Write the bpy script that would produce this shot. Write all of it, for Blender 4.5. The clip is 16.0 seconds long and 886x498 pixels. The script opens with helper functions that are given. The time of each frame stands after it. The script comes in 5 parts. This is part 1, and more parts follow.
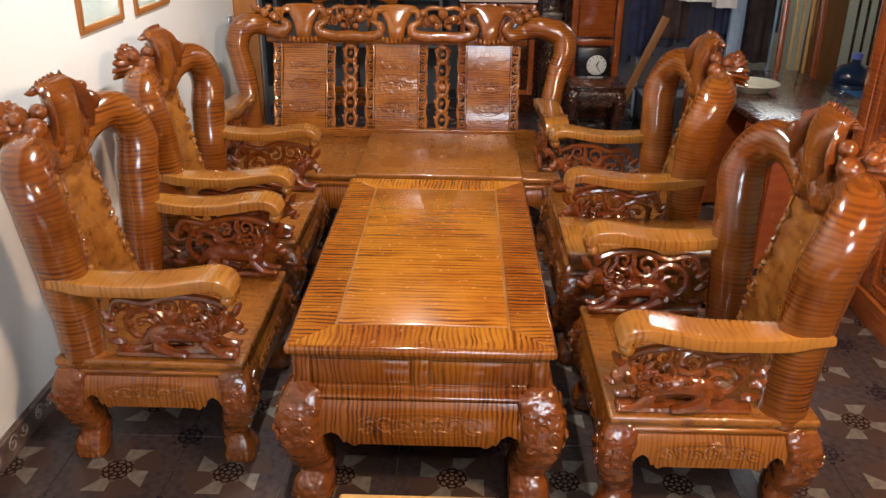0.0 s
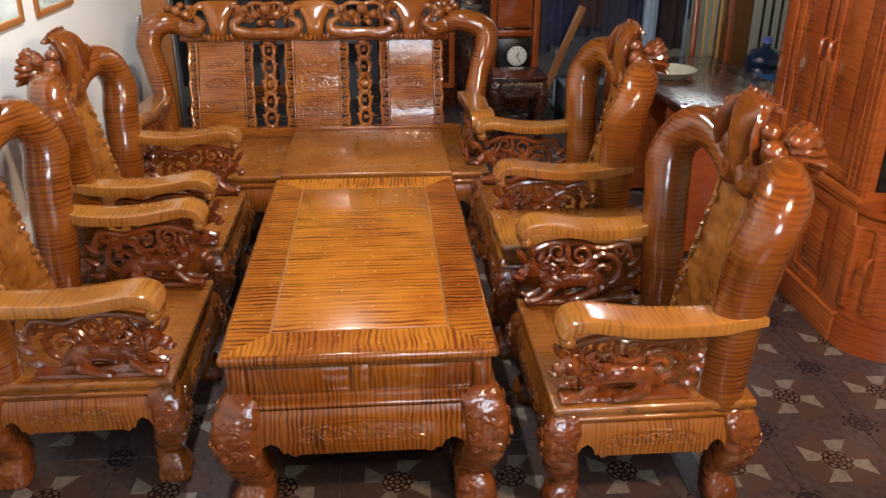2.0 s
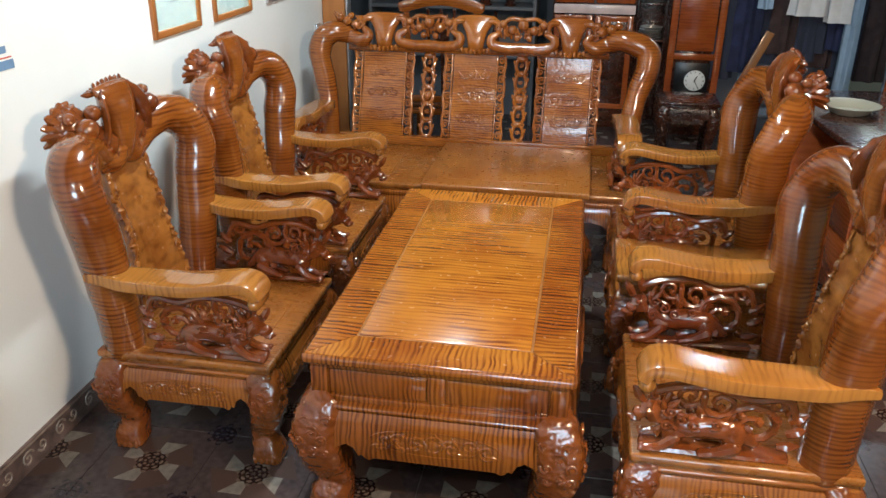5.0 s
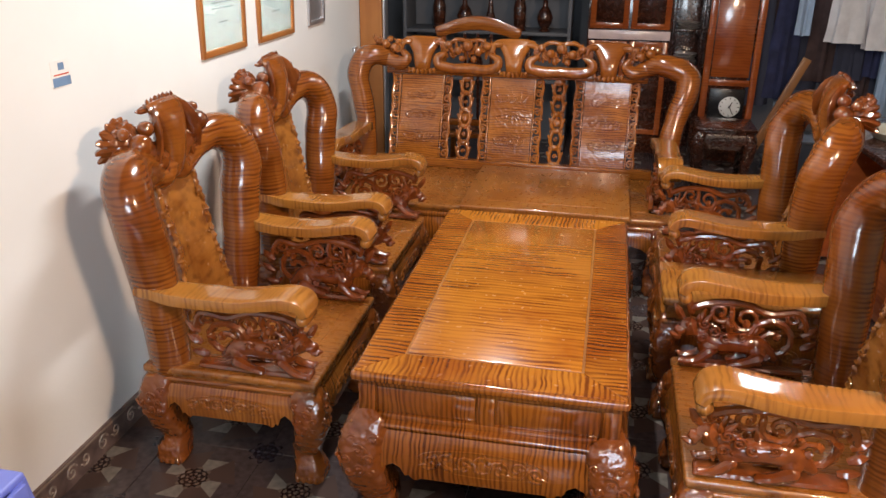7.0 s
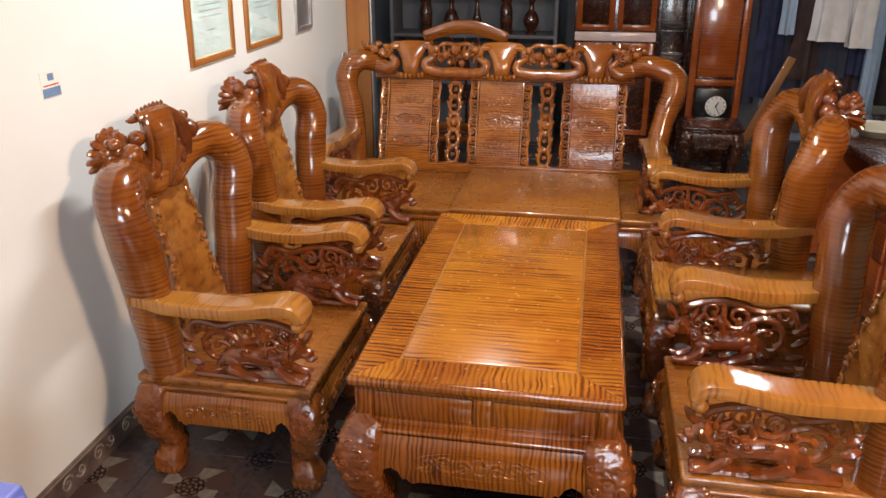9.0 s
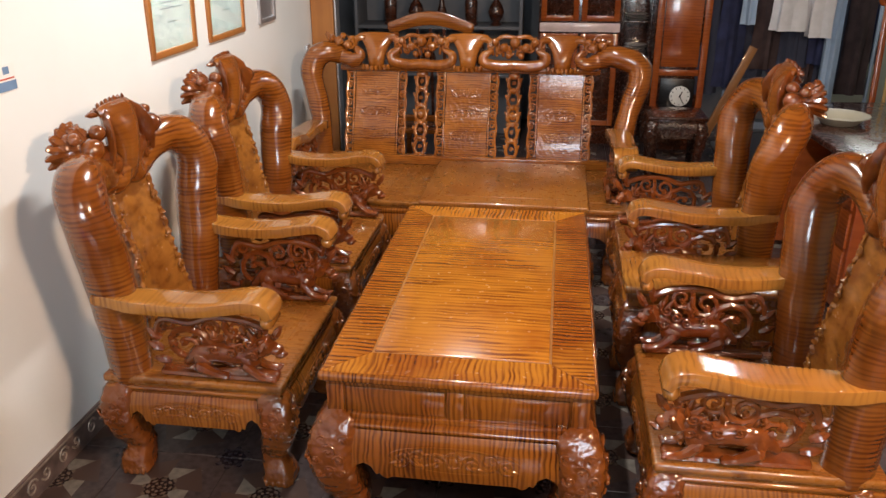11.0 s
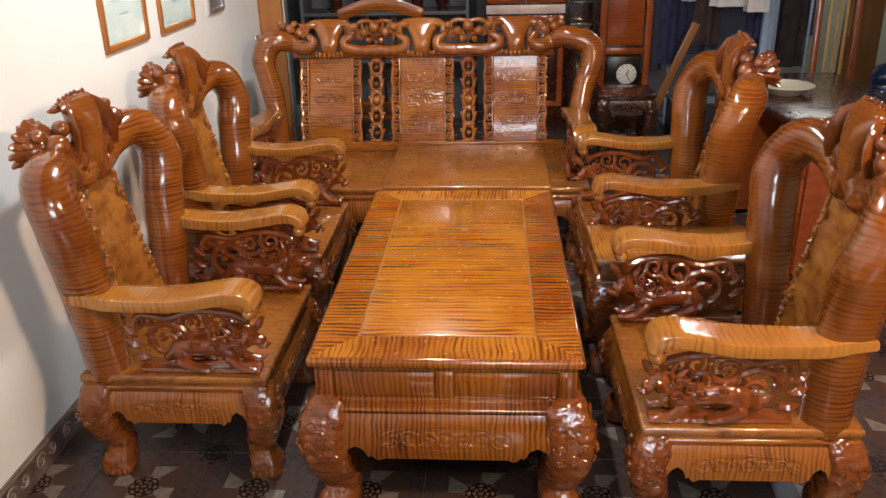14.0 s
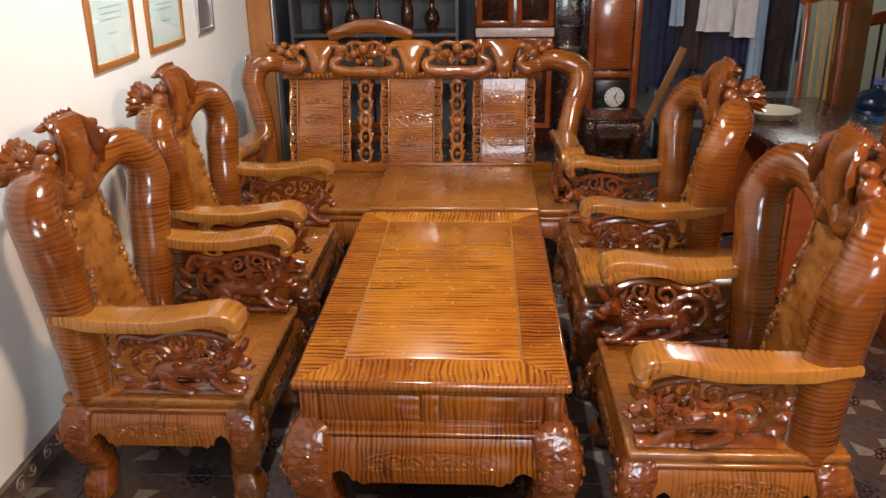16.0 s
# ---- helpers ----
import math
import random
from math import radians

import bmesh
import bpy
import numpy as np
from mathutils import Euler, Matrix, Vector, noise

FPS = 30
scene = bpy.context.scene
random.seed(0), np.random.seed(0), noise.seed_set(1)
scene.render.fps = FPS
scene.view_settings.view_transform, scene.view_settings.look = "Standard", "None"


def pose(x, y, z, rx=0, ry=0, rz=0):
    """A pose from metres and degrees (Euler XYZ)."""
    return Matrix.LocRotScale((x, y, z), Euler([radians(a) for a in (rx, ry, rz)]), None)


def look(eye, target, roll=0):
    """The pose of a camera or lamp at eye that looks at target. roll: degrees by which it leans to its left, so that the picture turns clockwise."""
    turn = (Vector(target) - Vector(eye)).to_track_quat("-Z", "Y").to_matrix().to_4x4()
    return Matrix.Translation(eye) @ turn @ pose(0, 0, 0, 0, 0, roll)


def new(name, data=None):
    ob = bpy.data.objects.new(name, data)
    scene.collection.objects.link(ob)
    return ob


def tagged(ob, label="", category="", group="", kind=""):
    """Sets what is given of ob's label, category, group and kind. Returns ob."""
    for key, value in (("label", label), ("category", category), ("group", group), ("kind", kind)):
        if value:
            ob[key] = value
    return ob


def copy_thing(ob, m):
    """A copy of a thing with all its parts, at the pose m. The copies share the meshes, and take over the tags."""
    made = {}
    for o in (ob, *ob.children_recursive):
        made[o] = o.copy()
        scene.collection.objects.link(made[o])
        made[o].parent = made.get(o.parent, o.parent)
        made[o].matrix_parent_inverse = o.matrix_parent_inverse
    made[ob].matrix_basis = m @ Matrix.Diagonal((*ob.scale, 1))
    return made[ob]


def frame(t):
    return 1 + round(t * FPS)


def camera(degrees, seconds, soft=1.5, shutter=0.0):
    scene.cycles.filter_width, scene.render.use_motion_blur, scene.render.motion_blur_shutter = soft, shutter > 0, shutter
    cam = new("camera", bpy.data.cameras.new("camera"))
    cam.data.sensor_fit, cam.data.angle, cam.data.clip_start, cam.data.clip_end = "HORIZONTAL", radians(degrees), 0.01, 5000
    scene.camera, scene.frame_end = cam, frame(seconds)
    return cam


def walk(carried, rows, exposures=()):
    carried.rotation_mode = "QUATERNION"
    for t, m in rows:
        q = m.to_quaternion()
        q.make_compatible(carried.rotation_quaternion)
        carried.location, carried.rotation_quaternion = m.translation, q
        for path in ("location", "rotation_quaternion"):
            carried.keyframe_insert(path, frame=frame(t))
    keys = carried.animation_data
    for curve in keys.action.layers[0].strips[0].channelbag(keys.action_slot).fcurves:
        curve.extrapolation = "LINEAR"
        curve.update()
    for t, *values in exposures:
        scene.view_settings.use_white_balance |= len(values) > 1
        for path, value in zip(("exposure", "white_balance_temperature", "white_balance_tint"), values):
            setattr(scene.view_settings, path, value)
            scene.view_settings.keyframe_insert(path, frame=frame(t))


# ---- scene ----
cam = camera(57.8, 16.0)
PATH = [
    (0, (0.116, -0.024, 1.896), (0.078, 1.798, 1.073), 0.7),
    (0.5, (0.121, -0.021, 1.897), (0.101, 1.799, 1.068), 0.4),
    (1, (0.121, -0.003, 1.898), (0.182, 1.82, 1.076), 0.7),
    (1.5, (0.111, 0.002, 1.898), (0.198, 1.824, 1.077), 0.7),
    (2, (0.093, 0.031, 1.891), (0.235, 1.842, 1.055), 0.2),
    (2.5, (0.086, 0.07, 1.882), (0.271, 1.86, 1.009), -0.2),
    (3, (0.092, 0.08, 1.883), (0.273, 1.857, 0.983), 0.0),
    (3.5, (0.124, 0.072, 1.887), (0.26, 1.855, 0.99), 0.1),
    (4, (0.239, 0.073, 1.895), (0.243, 1.873, 1.023), -0.1),
    (4.5, (0.349, 0.075, 1.9), (0.197, 1.884, 1.06), 0.2),
    (5, (0.39, 0.069, 1.9), (0.077, 1.872, 1.093), 0.4),
    (7.5, (0.282, 0.052, 1.865), (-0.088, 1.871, 1.12), 0.5),
    (8, (0.286, 0.05, 1.868), (-0.077, 1.868, 1.12), 0.2),
    (8.5, (0.284, 0.04, 1.874), (-0.069, 1.865, 1.135), -0.1),
    (11, (0.271, 0.054, 1.866), (0.008, 1.888, 1.11), -0.2),
    (11.5, (0.25, 0.062, 1.858), (0.028, 1.892, 1.084), -0.8),
    (12, (0.208, 0.055, 1.857), (0.037, 1.89, 1.079), -1.7),
    (12.5, (0.176, 0.045, 1.851), (0.052, 1.887, 1.081), -1.9),
    (13, (0.166, 0.029, 1.848), (0.063, 1.872, 1.078), -1.7),
    (13.5, (0.162, 0.02, 1.842), (0.043, 1.859, 1.064), -1.7),
    (14, (0.158, 0.017, 1.847), (0.03, 1.853, 1.064), -1.5),
    (14.5, (0.158, 0.015, 1.851), (0.046, 1.859, 1.087), -1.7),
    (15, (0.159, 0.023, 1.85), (0.07, 1.878, 1.108), -1.9),
    (15.5, (0.16, 0.025, 1.853), (0.08, 1.884, 1.119), -1.3),
    (16, (0.165, 0.024, 1.854), (0.064, 1.88, 1.116), -0.8),
]
EXPOSURES = [(0.0, 0.11, 6500, 10), (1.0, 0.07, 6400, 10), (2.0, 0.07, 6300, 10), (2.6, 0.17, 6100, 4), (3.1, 0.22, 5200, -5), (3.5, 0.23, 5000, -14), (4.0, 0.22, 5100, -14), (5.0, 0.17, 5600, -2), (7.3, 0.07, 6300, 10), (11.0, 0.07, 6500, 10), (16.0, 0.07, 6500, 10)]
walk(cam, [(t, look(eye, target, roll)) for t, eye, target, roll in PATH], EXPOSURES)

# ---------------------------------------------------------------- world and lamps
WORLD = bpy.data.worlds.new("world")
scene.world = WORLD
WORLD.use_nodes = True
sky = WORLD.node_tree.nodes.new("ShaderNodeTexSky")
sky.sky_type, sky.sun_disc = "NISHITA", False
sky.sun_elevation, sky.sun_rotation = radians(40), radians(160)
WORLD.node_tree.links.new(sky.outputs[0], WORLD.node_tree.nodes["Background"].inputs[0])
WORLD.node_tree.nodes["Background"].inputs[1].default_value = 0.1

CEILING = 3.2
FLOOR = -0.10


def area_lamp(name, place, aim, size_x, size_y, watts, colour):
    data = bpy.data.lights.new(name, "AREA")
    data.shape, data.size, data.size_y, data.energy, data.color = "RECTANGLE", size_x, size_y, watts, colour
    ob = new(name, data)
    ob.matrix_world = look(place, aim)
    return ob


TUBES = [((-0.25, 3.6), 0), ((0.45, -0.75), 90), ((2.9, 7.35), 90)]
area_lamp("tube_lamp", (-0.25, 3.6, CEILING - 0.10), (-0.25, 3.6, 0), 0.07, 1.1, 80, (1.0, 0.97, 0.93))
area_lamp("tube_lamp", (0.45, -0.75, CEILING - 0.10), (0.45, -0.75, 0), 0.7, 0.07, 42, (1.0, 0.95, 0.88))
# added lamp out of view, only there to brighten the back room
area_lamp("tube_lamp", (2.9, 7.35, CEILING - 0.10), (2.9, 7.35, 0), 0.7, 0.07, 36, (0.92, 0.95, 1.0))
area_lamp("bulb_lamp", (1.75, 0.75, 2.55), (0.7, 2.2, 0.4), 0.34, 0.34, 128, (1.0, 0.66, 0.43))
area_lamp("window_daylight", (0.8, -2.5, 1.9), (-1.1, 2.6, 1.0), 1.4, 1.1, 84, (0.78, 0.9, 1.0))


# ---------------------------------------------------------------- materials
def nodes_of(name):
    m = bpy.data.materials.new(name)
    m.use_nodes = True
    t = m.node_tree
    return m, t.nodes, t.links, t.nodes["Principled BSDF"]


def ramp(n, stops):
    r = n.new("ShaderNodeValToRGB")
    while len(r.color_ramp.elements) < len(stops):
        r.color_ramp.elements.new(0.5)
    for e, (p, c) in zip(r.color_ramp.elements, stops):
        e.position, e.color = p, (*c, 1)
    return r


TONE = 0.71  # how deep the varnish has turned the wood


def wood(name, dark, mid, light, axis="z", pitch=0.014, length=0.12, gloss=0.16, coat=0.7, figure=0.8, patch=3.0, edge=0.5, fade=0.5, carve=0.0, ripple=0.1):
    """Varnished hardwood with a curly figure: dark streaks that repeat along axis over patchy honey tones."""
    dark, mid, light = ((c[0] * TONE * 1.07, c[1] * TONE * 0.87, c[2] * TONE * 0.56) for c in (dark, mid, light))
    m, n, l, b = nodes_of(name)
    co = n.new("ShaderNodeTexCoord")
    mp = n.new("ShaderNodeMapping")
    s = [1 / length] * 3
    s["xyz".index(axis)] = 1 / pitch
    mp.inputs["Scale"].default_value = s
    # a slow bend, so that the stripes waver
    warp = n.new("ShaderNodeTexNoise")
    warp.inputs["Scale"].default_value = 7
    warp.inputs["Detail"].default_value = 2
    l.new(co.outputs["Object"], warp.inputs["Vector"])
    wv = n.new("ShaderNodeVectorMath")
    wv.operation = "MULTIPLY_ADD"
    wv.inputs[1].default_value = (0.035, 0.035, 0.035)
    l.new(warp.outputs["Color"], wv.inputs[0])
    l.new(co.outputs["Object"], wv.inputs[2])
    l.new(wv.outputs[0], mp.inputs["Vector"])
    st = n.new("ShaderNodeTexNoise")
    st.inputs["Scale"].default_value = 1
    st.inputs["Detail"].default_value = 2
    st.inputs["Roughness"].default_value = 0.5
    l.new(mp.outputs[0], st.inputs["Vector"])
    # even ripples across the grain, as curly timber shows them
    sep = n.new("ShaderNodeSeparateXYZ")
    l.new(wv.outputs[0], sep.inputs[0])
    drift = n.new("ShaderNodeTexNoise")
    drift.inputs["Scale"].default_value = 0.35
    drift.inputs["Detail"].default_value = 3
    l.new(mp.outputs[0], drift.inputs["Vector"])

    def op(kind, p, q):
        k = n.new("ShaderNodeMath")
        k.operation = kind
        for i, v in enumerate((p, q)):
            if isinstance(v, (int, float)):
                k.inputs[i].default_value = v
            else:
                l.new(v, k.inputs[i])
        return k.outputs[0]

    phase = op("ADD", op("MULTIPLY", sep.outputs["xyz".index(axis)], 2 * math.pi / (pitch * 1.55)), op("MULTIPLY", drift.outputs["Fac"], 9.0))
    wave = op("MULTIPLY", op("SINE", phase, 0), ripple)
    band = op("ADD", op("MULTIPLY", op("ADD", st.outputs["Fac"], -0.5), 0.75), op("ADD", wave, 0.5))
    streak = n.new("ShaderNodeMapRange")
    streak.interpolation_type = "SMOOTHSTEP"
    streak.inputs["From Min"].default_value = edge - 0.17
    streak.inputs["From Max"].default_value = edge + 0.11
    streak.inputs["To Min"].default_value = figure
    streak.inputs["To Max"].default_value = 0
    l.new(band, streak.inputs[0])
    # where the figure is strong and where it fades
    where = n.new("ShaderNodeTexNoise")
    where.inputs["Scale"].default_value = patch * 1.7
    where.inputs["Detail"].default_value = 2
    l.new(wv.outputs[0], where.inputs["Vector"])
    wm = n.new("ShaderNodeMapRange")
    wm.inputs["From Min"].default_value, wm.inputs["From Max"].default_value = 0.36, 0.66
    wm.inputs["To Min"].default_value, wm.inputs["To Max"].default_value = fade, 1.0
    l.new(where.outputs["Fac"], wm.inputs[0])
    fac = n.new("ShaderNodeMath")
    fac.operation = "MULTIPLY"
    l.new(streak.outputs[0], fac.inputs[0])
    l.new(wm.outputs[0], fac.inputs[1])
    big = n.new("ShaderNodeTexNoise")
    big.inputs["Scale"].default_value = patch
    big.inputs["Detail"].default_value = 4
    l.new(wv.outputs[0], big.inputs["Vector"])
    info = n.new("ShaderNodeObjectInfo")
    d = n.new("ShaderNodeMath")
    d.operation = "MULTIPLY_ADD"
    l.new(info.outputs["Random"], d.inputs[0])
    d.inputs[1].default_value = 0.16
    l.new(big.outputs["Fac"], d.inputs[2])
    r = ramp(n, [(0.42, mid), (0.68, light)])
    l.new(d.outputs[0], r.inputs[0])
    mx = n.new("ShaderNodeMix")
    mx.data_type = "RGBA"
    l.new(fac.outputs[0], mx.inputs[0])
    l.new(r.outputs[0], mx.inputs[6])
    mx.inputs[7].default_value = (*dark, 1)
    l.new(mx.outputs[2], b.inputs["Base Color"])
    fine = n.new("ShaderNodeTexNoise")
    fine.inputs["Scale"].default_value = 35
    fine.inputs["Detail"].default_value = 4
    l.new(co.outputs["Object"], fine.inputs["Vector"])
    rr = n.new("ShaderNodeMapRange")
    rr.inputs["To Min"].default_value = gloss * 0.7
    rr.inputs["To Max"].default_value = gloss * 1.7
    l.new(fine.outputs["Fac"], rr.inputs[0])
    l.new(rr.outputs[0], b.inputs["Roughness"])
    bump = n.new("ShaderNodeBump")
    bump.inputs["Strength"].default_value = 0.09
    bump.inputs["Distance"].default_value = 0.002
    l.new(fine.outputs["Fac"], bump.inputs["Height"])
    l.new(bump.outputs[0], b.inputs["Normal"])
    if carve:
        # shallow gouge marks of carved surfaces
        cut = n.new("ShaderNodeTexVoronoi")
        cut.feature = "SMOOTH_F1"
        cut.inputs["Scale"].default_value = 55
        l.new(wv.outputs[0], cut.inputs["Vector"])
        cb = n.new("ShaderNodeBump")
        cb.inputs["Strength"].default_value = carve
        cb.inputs["Distance"].default_value = 0.008
        l.new(cut.outputs["Distance"], cb.inputs["Height"])
        l.new(bump.outputs[0], cb.inputs["Normal"])
        l.new(cb.outputs[0], b.inputs["Normal"])
    b.inputs["Coat Weight"].default_value = coat
    b.inputs["Coat Roughness"].default_value = 0.07
    return m


def plain(name, colour, rough=0.5, metal=0.0, spread=0.12, scale=8, bump=0.1, coat=0.0, detail=60):
    """A painted, woven or plastic surface with patches and grain."""
    m, n, l, b = nodes_of(name)
    co = n.new("ShaderNodeTexCoord")
    a = n.new("ShaderNodeTexNoise")
    a.inputs["Scale"].default_value = scale
    a.inputs["Detail"].default_value = 5
    l.new(co.outputs["Object"], a.inputs["Vector"])
    r = ramp(n, [(0.3, [c * (1 - spread) for c in colour]), (0.7, [min(1, c * (1 + spread)) for c in colour])])
    l.new(a.outputs["Fac"], r.inputs[0])
    l.new(r.outputs[0], b.inputs["Base Color"])
    b.inputs["Roughness"].default_value, b.inputs["Metallic"].default_value = rough, metal
    b.inputs["Coat Weight"].default_value = coat
    f = n.new("ShaderNodeTexNoise")
    f.inputs["Scale"].default_value = detail
    f.inputs["Detail"].default_value = 4
    l.new(co.outputs["Object"], f.inputs["Vector"])
    bp = n.new("ShaderNodeBump")
    bp.inputs["Strength"].default_value, bp.inputs["Distance"].default_value = bump, 0.004
    l.new(f.outputs["Fac"], bp.inputs["Height"])
    l.new(bp.outputs[0], b.inputs["Normal"])
    return m


def glass(name, tint=(1, 1, 1), rough=0.02):
    m, n, l, b = nodes_of(name)
    b.inputs["Base Color"].default_value = (*tint, 1)
    b.inputs["Roughness"].default_value = rough
    b.inputs["Transmission Weight"].default_value = 1
    b.inputs["IOR"].default_value = 1.45
    return m


def tile_material():
    """A mauve-brown floor tile: a pale pinwheel round a scrolled rosette, dark quarter rosettes at the corners."""
    m, n, l, b = nodes_of("patterned_tile")
    co = n.new("ShaderNodeTexCoord")
    sep = n.new("ShaderNodeSeparateXYZ")
    l.new(co.outputs["Object"], sep.inputs[0])

    def op(kind, p, q=None):
        k = n.new("ShaderNodeMath")
        k.operation = kind
        for i, v in enumerate((p, q)):
            if v is None:
                continue
            if isinstance(v, (int, float)):
                k.inputs[i].default_value = v
            else:
                l.new(v, k.inputs[i])
        return k.outputs[0]

    def mix(fac, p, q):
        k = n.new("ShaderNodeMix")
        k.data_type = "RGBA"
        l.new(fac, k.inputs[0])
        for i, v in ((6, p), (7, q)):
            if isinstance(v, tuple):
                k.inputs[i].default_value = (*v, 1)
            else:
                l.new(v, k.inputs[i])
        return k.outputs[2]

    x, y = (op("SUBTRACT", q, op("MULTIPLY", op("ROUND", op("DIVIDE", q, 0.416)), 0.416)) for q in (sep.outputs[0], sep.outputs[1]))
    ax, ay = op("ABSOLUTE", x), op("ABSOLUTE", y)
    r = op("SQRT", op("ADD", op("MULTIPLY", x, x), op("MULTIPLY", y, y)))
    th = op("ARCTAN2", y, x)
    # pale square, cut by a turned brown cross
    p = op("ADD", op("MULTIPLY", x, 0.906), op("MULTIPLY", y, 0.423))
    q = op("SUBTRACT", op("MULTIPLY", y, 0.906), op("MULTIPLY", x, 0.423))
    ap, aq = op("ABSOLUTE", p), op("ABSOLUTE", q)
    pale = op("LESS_THAN", op("MAXIMUM", ax, ay), 0.118)
    thin = op("LESS_THAN", op("MINIMUM", ap, aq), op("MULTIPLY", op("MAXIMUM", ap, aq), 0.5))
    brown = op("MULTIPLY", thin, op("LESS_THAN", op("MAXIMUM", ap, aq), 0.155))
    speck = n.new("ShaderNodeTexNoise")
    speck.inputs["Scale"].default_value = 30
    speck.inputs["Detail"].default_value = 5
    l.new(co.outputs["Object"], speck.inputs["Vector"])
    ground = ramp(n, [(0.3, (0.04, 0.029, 0.029)), (0.7, (0.072, 0.052, 0.05))])
    l.new(speck.outputs["Fac"], ground.inputs[0])
    tint = ramp(n, [(0.3, (0.13, 0.112, 0.095)), (0.7, (0.2, 0.174, 0.147))])
    l.new(speck.outputs["Fac"], tint.inputs[0])
    col = mix(pale, ground.outputs[0], tint.outputs[0])
    col = mix(brown, col, (0.066, 0.041, 0.034))
    # scrolled rosette
    lobes = op("ADD", 0.06, op("MULTIPLY", op("COSINE", op("MULTIPLY", th, 8.0)), 0.009))
    inside = op("LESS_THAN", r, lobes)
    rings = op("GREATER_THAN", op("ADD", op("SINE", op("MULTIPLY", r, 330.0)), op("COSINE", op("MULTIPLY", th, 8.0))), 0.35)
    ros = mix(rings, (0.024, 0.013, 0.012), (0.105, 0.074, 0.055))
    col = mix(inside, col, ros)
    # corner rosettes
    cx, cy = op("SUBTRACT", 0.208, ax), op("SUBTRACT", 0.208, ay)
    cr = op("SQRT", op("ADD", op("MULTIPLY", cx, cx), op("MULTIPLY", cy, cy)))
    cth = op("ARCTAN2", cy, cx)
    clobe = op("ADD", 0.062, op("MULTIPLY", op("COSINE", op("MULTIPLY", cth, 8.0)), 0.014))
    cin = op("LESS_THAN", cr, clobe)
    crings = op("GREATER_THAN", op("ADD", op("SINE", op("MULTIPLY", cr, 260.0)), op("COSINE", op("MULTIPLY", cth, 8.0))), 0.6)
    cros = mix(crings, (0.022, 0.016, 0.021), (0.05, 0.037, 0.04))
    col = mix(cin, col, cros)
    l.new(col, b.inputs["Base Color"])
    b.inputs["Roughness"].default_value = 0.24
    return m


def certificate_material():
    """Pale green-white printed paper with a faint border tint."""
    return plain("certificate_paper", (0.3, 0.39, 0.37), 0.6, spread=0.1, scale=14, bump=0.02)


# honey-coloured curly hardwood, varnished
WOOD_POST = wood("curly_wood_post", (0.085, 0.019, 0.0045), (0.21, 0.064, 0.0125), (0.315, 0.118, 0.025), "z", 0.0115, 0.2, 0.16, figure=0.85, edge=0.49, fade=0.3, ripple=0.13)
WOOD_SEAT = wood("curly_wood_seat", (0.12, 0.04, 0.01), (0.28, 0.112, 0.026), (0.39, 0.178, 0.046), "y", 0.0085, 0.16, 0.24, figure=0.8, edge=0.5, fade=0.6)
WOOD_APRON = wood("curly_wood_apron", (0.095, 0.023, 0.0055), (0.25, 0.085, 0.018), (0.37, 0.155, 0.036), "y", 0.0095, 0.16, 0.16, figure=0.8, edge=0.5, fade=0.3, ripple=0.13)
WOOD_APRON_END = wood("curly_wood_apron_end", (0.095, 0.023, 0.0055), (0.25, 0.085, 0.018), (0.37, 0.155, 0.036), "x", 0.0095, 0.16, 0.16, figure=0.8, edge=0.5, fade=0.3, ripple=0.13)
WOOD_ARM = wood("curly_wood_arm", (0.13, 0.042, 0.010), (0.34, 0.147, 0.036), (0.47, 0.24, 0.064), "x", 0.013, 0.12, 0.17, figure=0.75, edge=0.46, fade=0.25)
WOOD_BACK = wood("burr_wood_back", (0.11, 0.034, 0.009), (0.27, 0.105, 0.025), (0.42, 0.2, 0.056), "z", 0.035, 0.06, 0.2, figure=0.7, patch=9, edge=0.46, ripple=0.03)
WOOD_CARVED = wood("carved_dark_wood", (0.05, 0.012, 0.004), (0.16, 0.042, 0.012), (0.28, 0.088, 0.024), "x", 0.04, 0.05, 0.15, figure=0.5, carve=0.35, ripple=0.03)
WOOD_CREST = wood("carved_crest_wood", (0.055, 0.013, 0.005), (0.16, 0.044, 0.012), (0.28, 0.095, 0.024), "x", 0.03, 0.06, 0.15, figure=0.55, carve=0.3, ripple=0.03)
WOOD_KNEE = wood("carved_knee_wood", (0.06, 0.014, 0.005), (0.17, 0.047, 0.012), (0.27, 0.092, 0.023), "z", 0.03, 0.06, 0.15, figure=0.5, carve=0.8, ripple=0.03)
WOOD_SHIELD = wood("crest_shield_wood", (0.09, 0.024, 0.006), (0.25, 0.085, 0.018), (0.37, 0.15, 0.035), "z", 0.011, 0.1, 0.15, figure=0.4, edge=0.43)
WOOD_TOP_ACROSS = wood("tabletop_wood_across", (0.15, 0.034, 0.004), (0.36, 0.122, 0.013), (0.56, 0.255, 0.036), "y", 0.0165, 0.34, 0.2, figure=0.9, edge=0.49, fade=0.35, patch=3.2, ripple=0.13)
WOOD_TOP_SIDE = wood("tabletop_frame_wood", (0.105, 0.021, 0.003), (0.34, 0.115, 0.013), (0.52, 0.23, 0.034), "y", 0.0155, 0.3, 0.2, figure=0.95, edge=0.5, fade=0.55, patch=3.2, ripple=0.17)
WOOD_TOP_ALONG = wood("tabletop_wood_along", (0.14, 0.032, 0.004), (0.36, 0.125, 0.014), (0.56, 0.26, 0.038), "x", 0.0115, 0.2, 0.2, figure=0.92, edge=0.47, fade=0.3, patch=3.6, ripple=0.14)
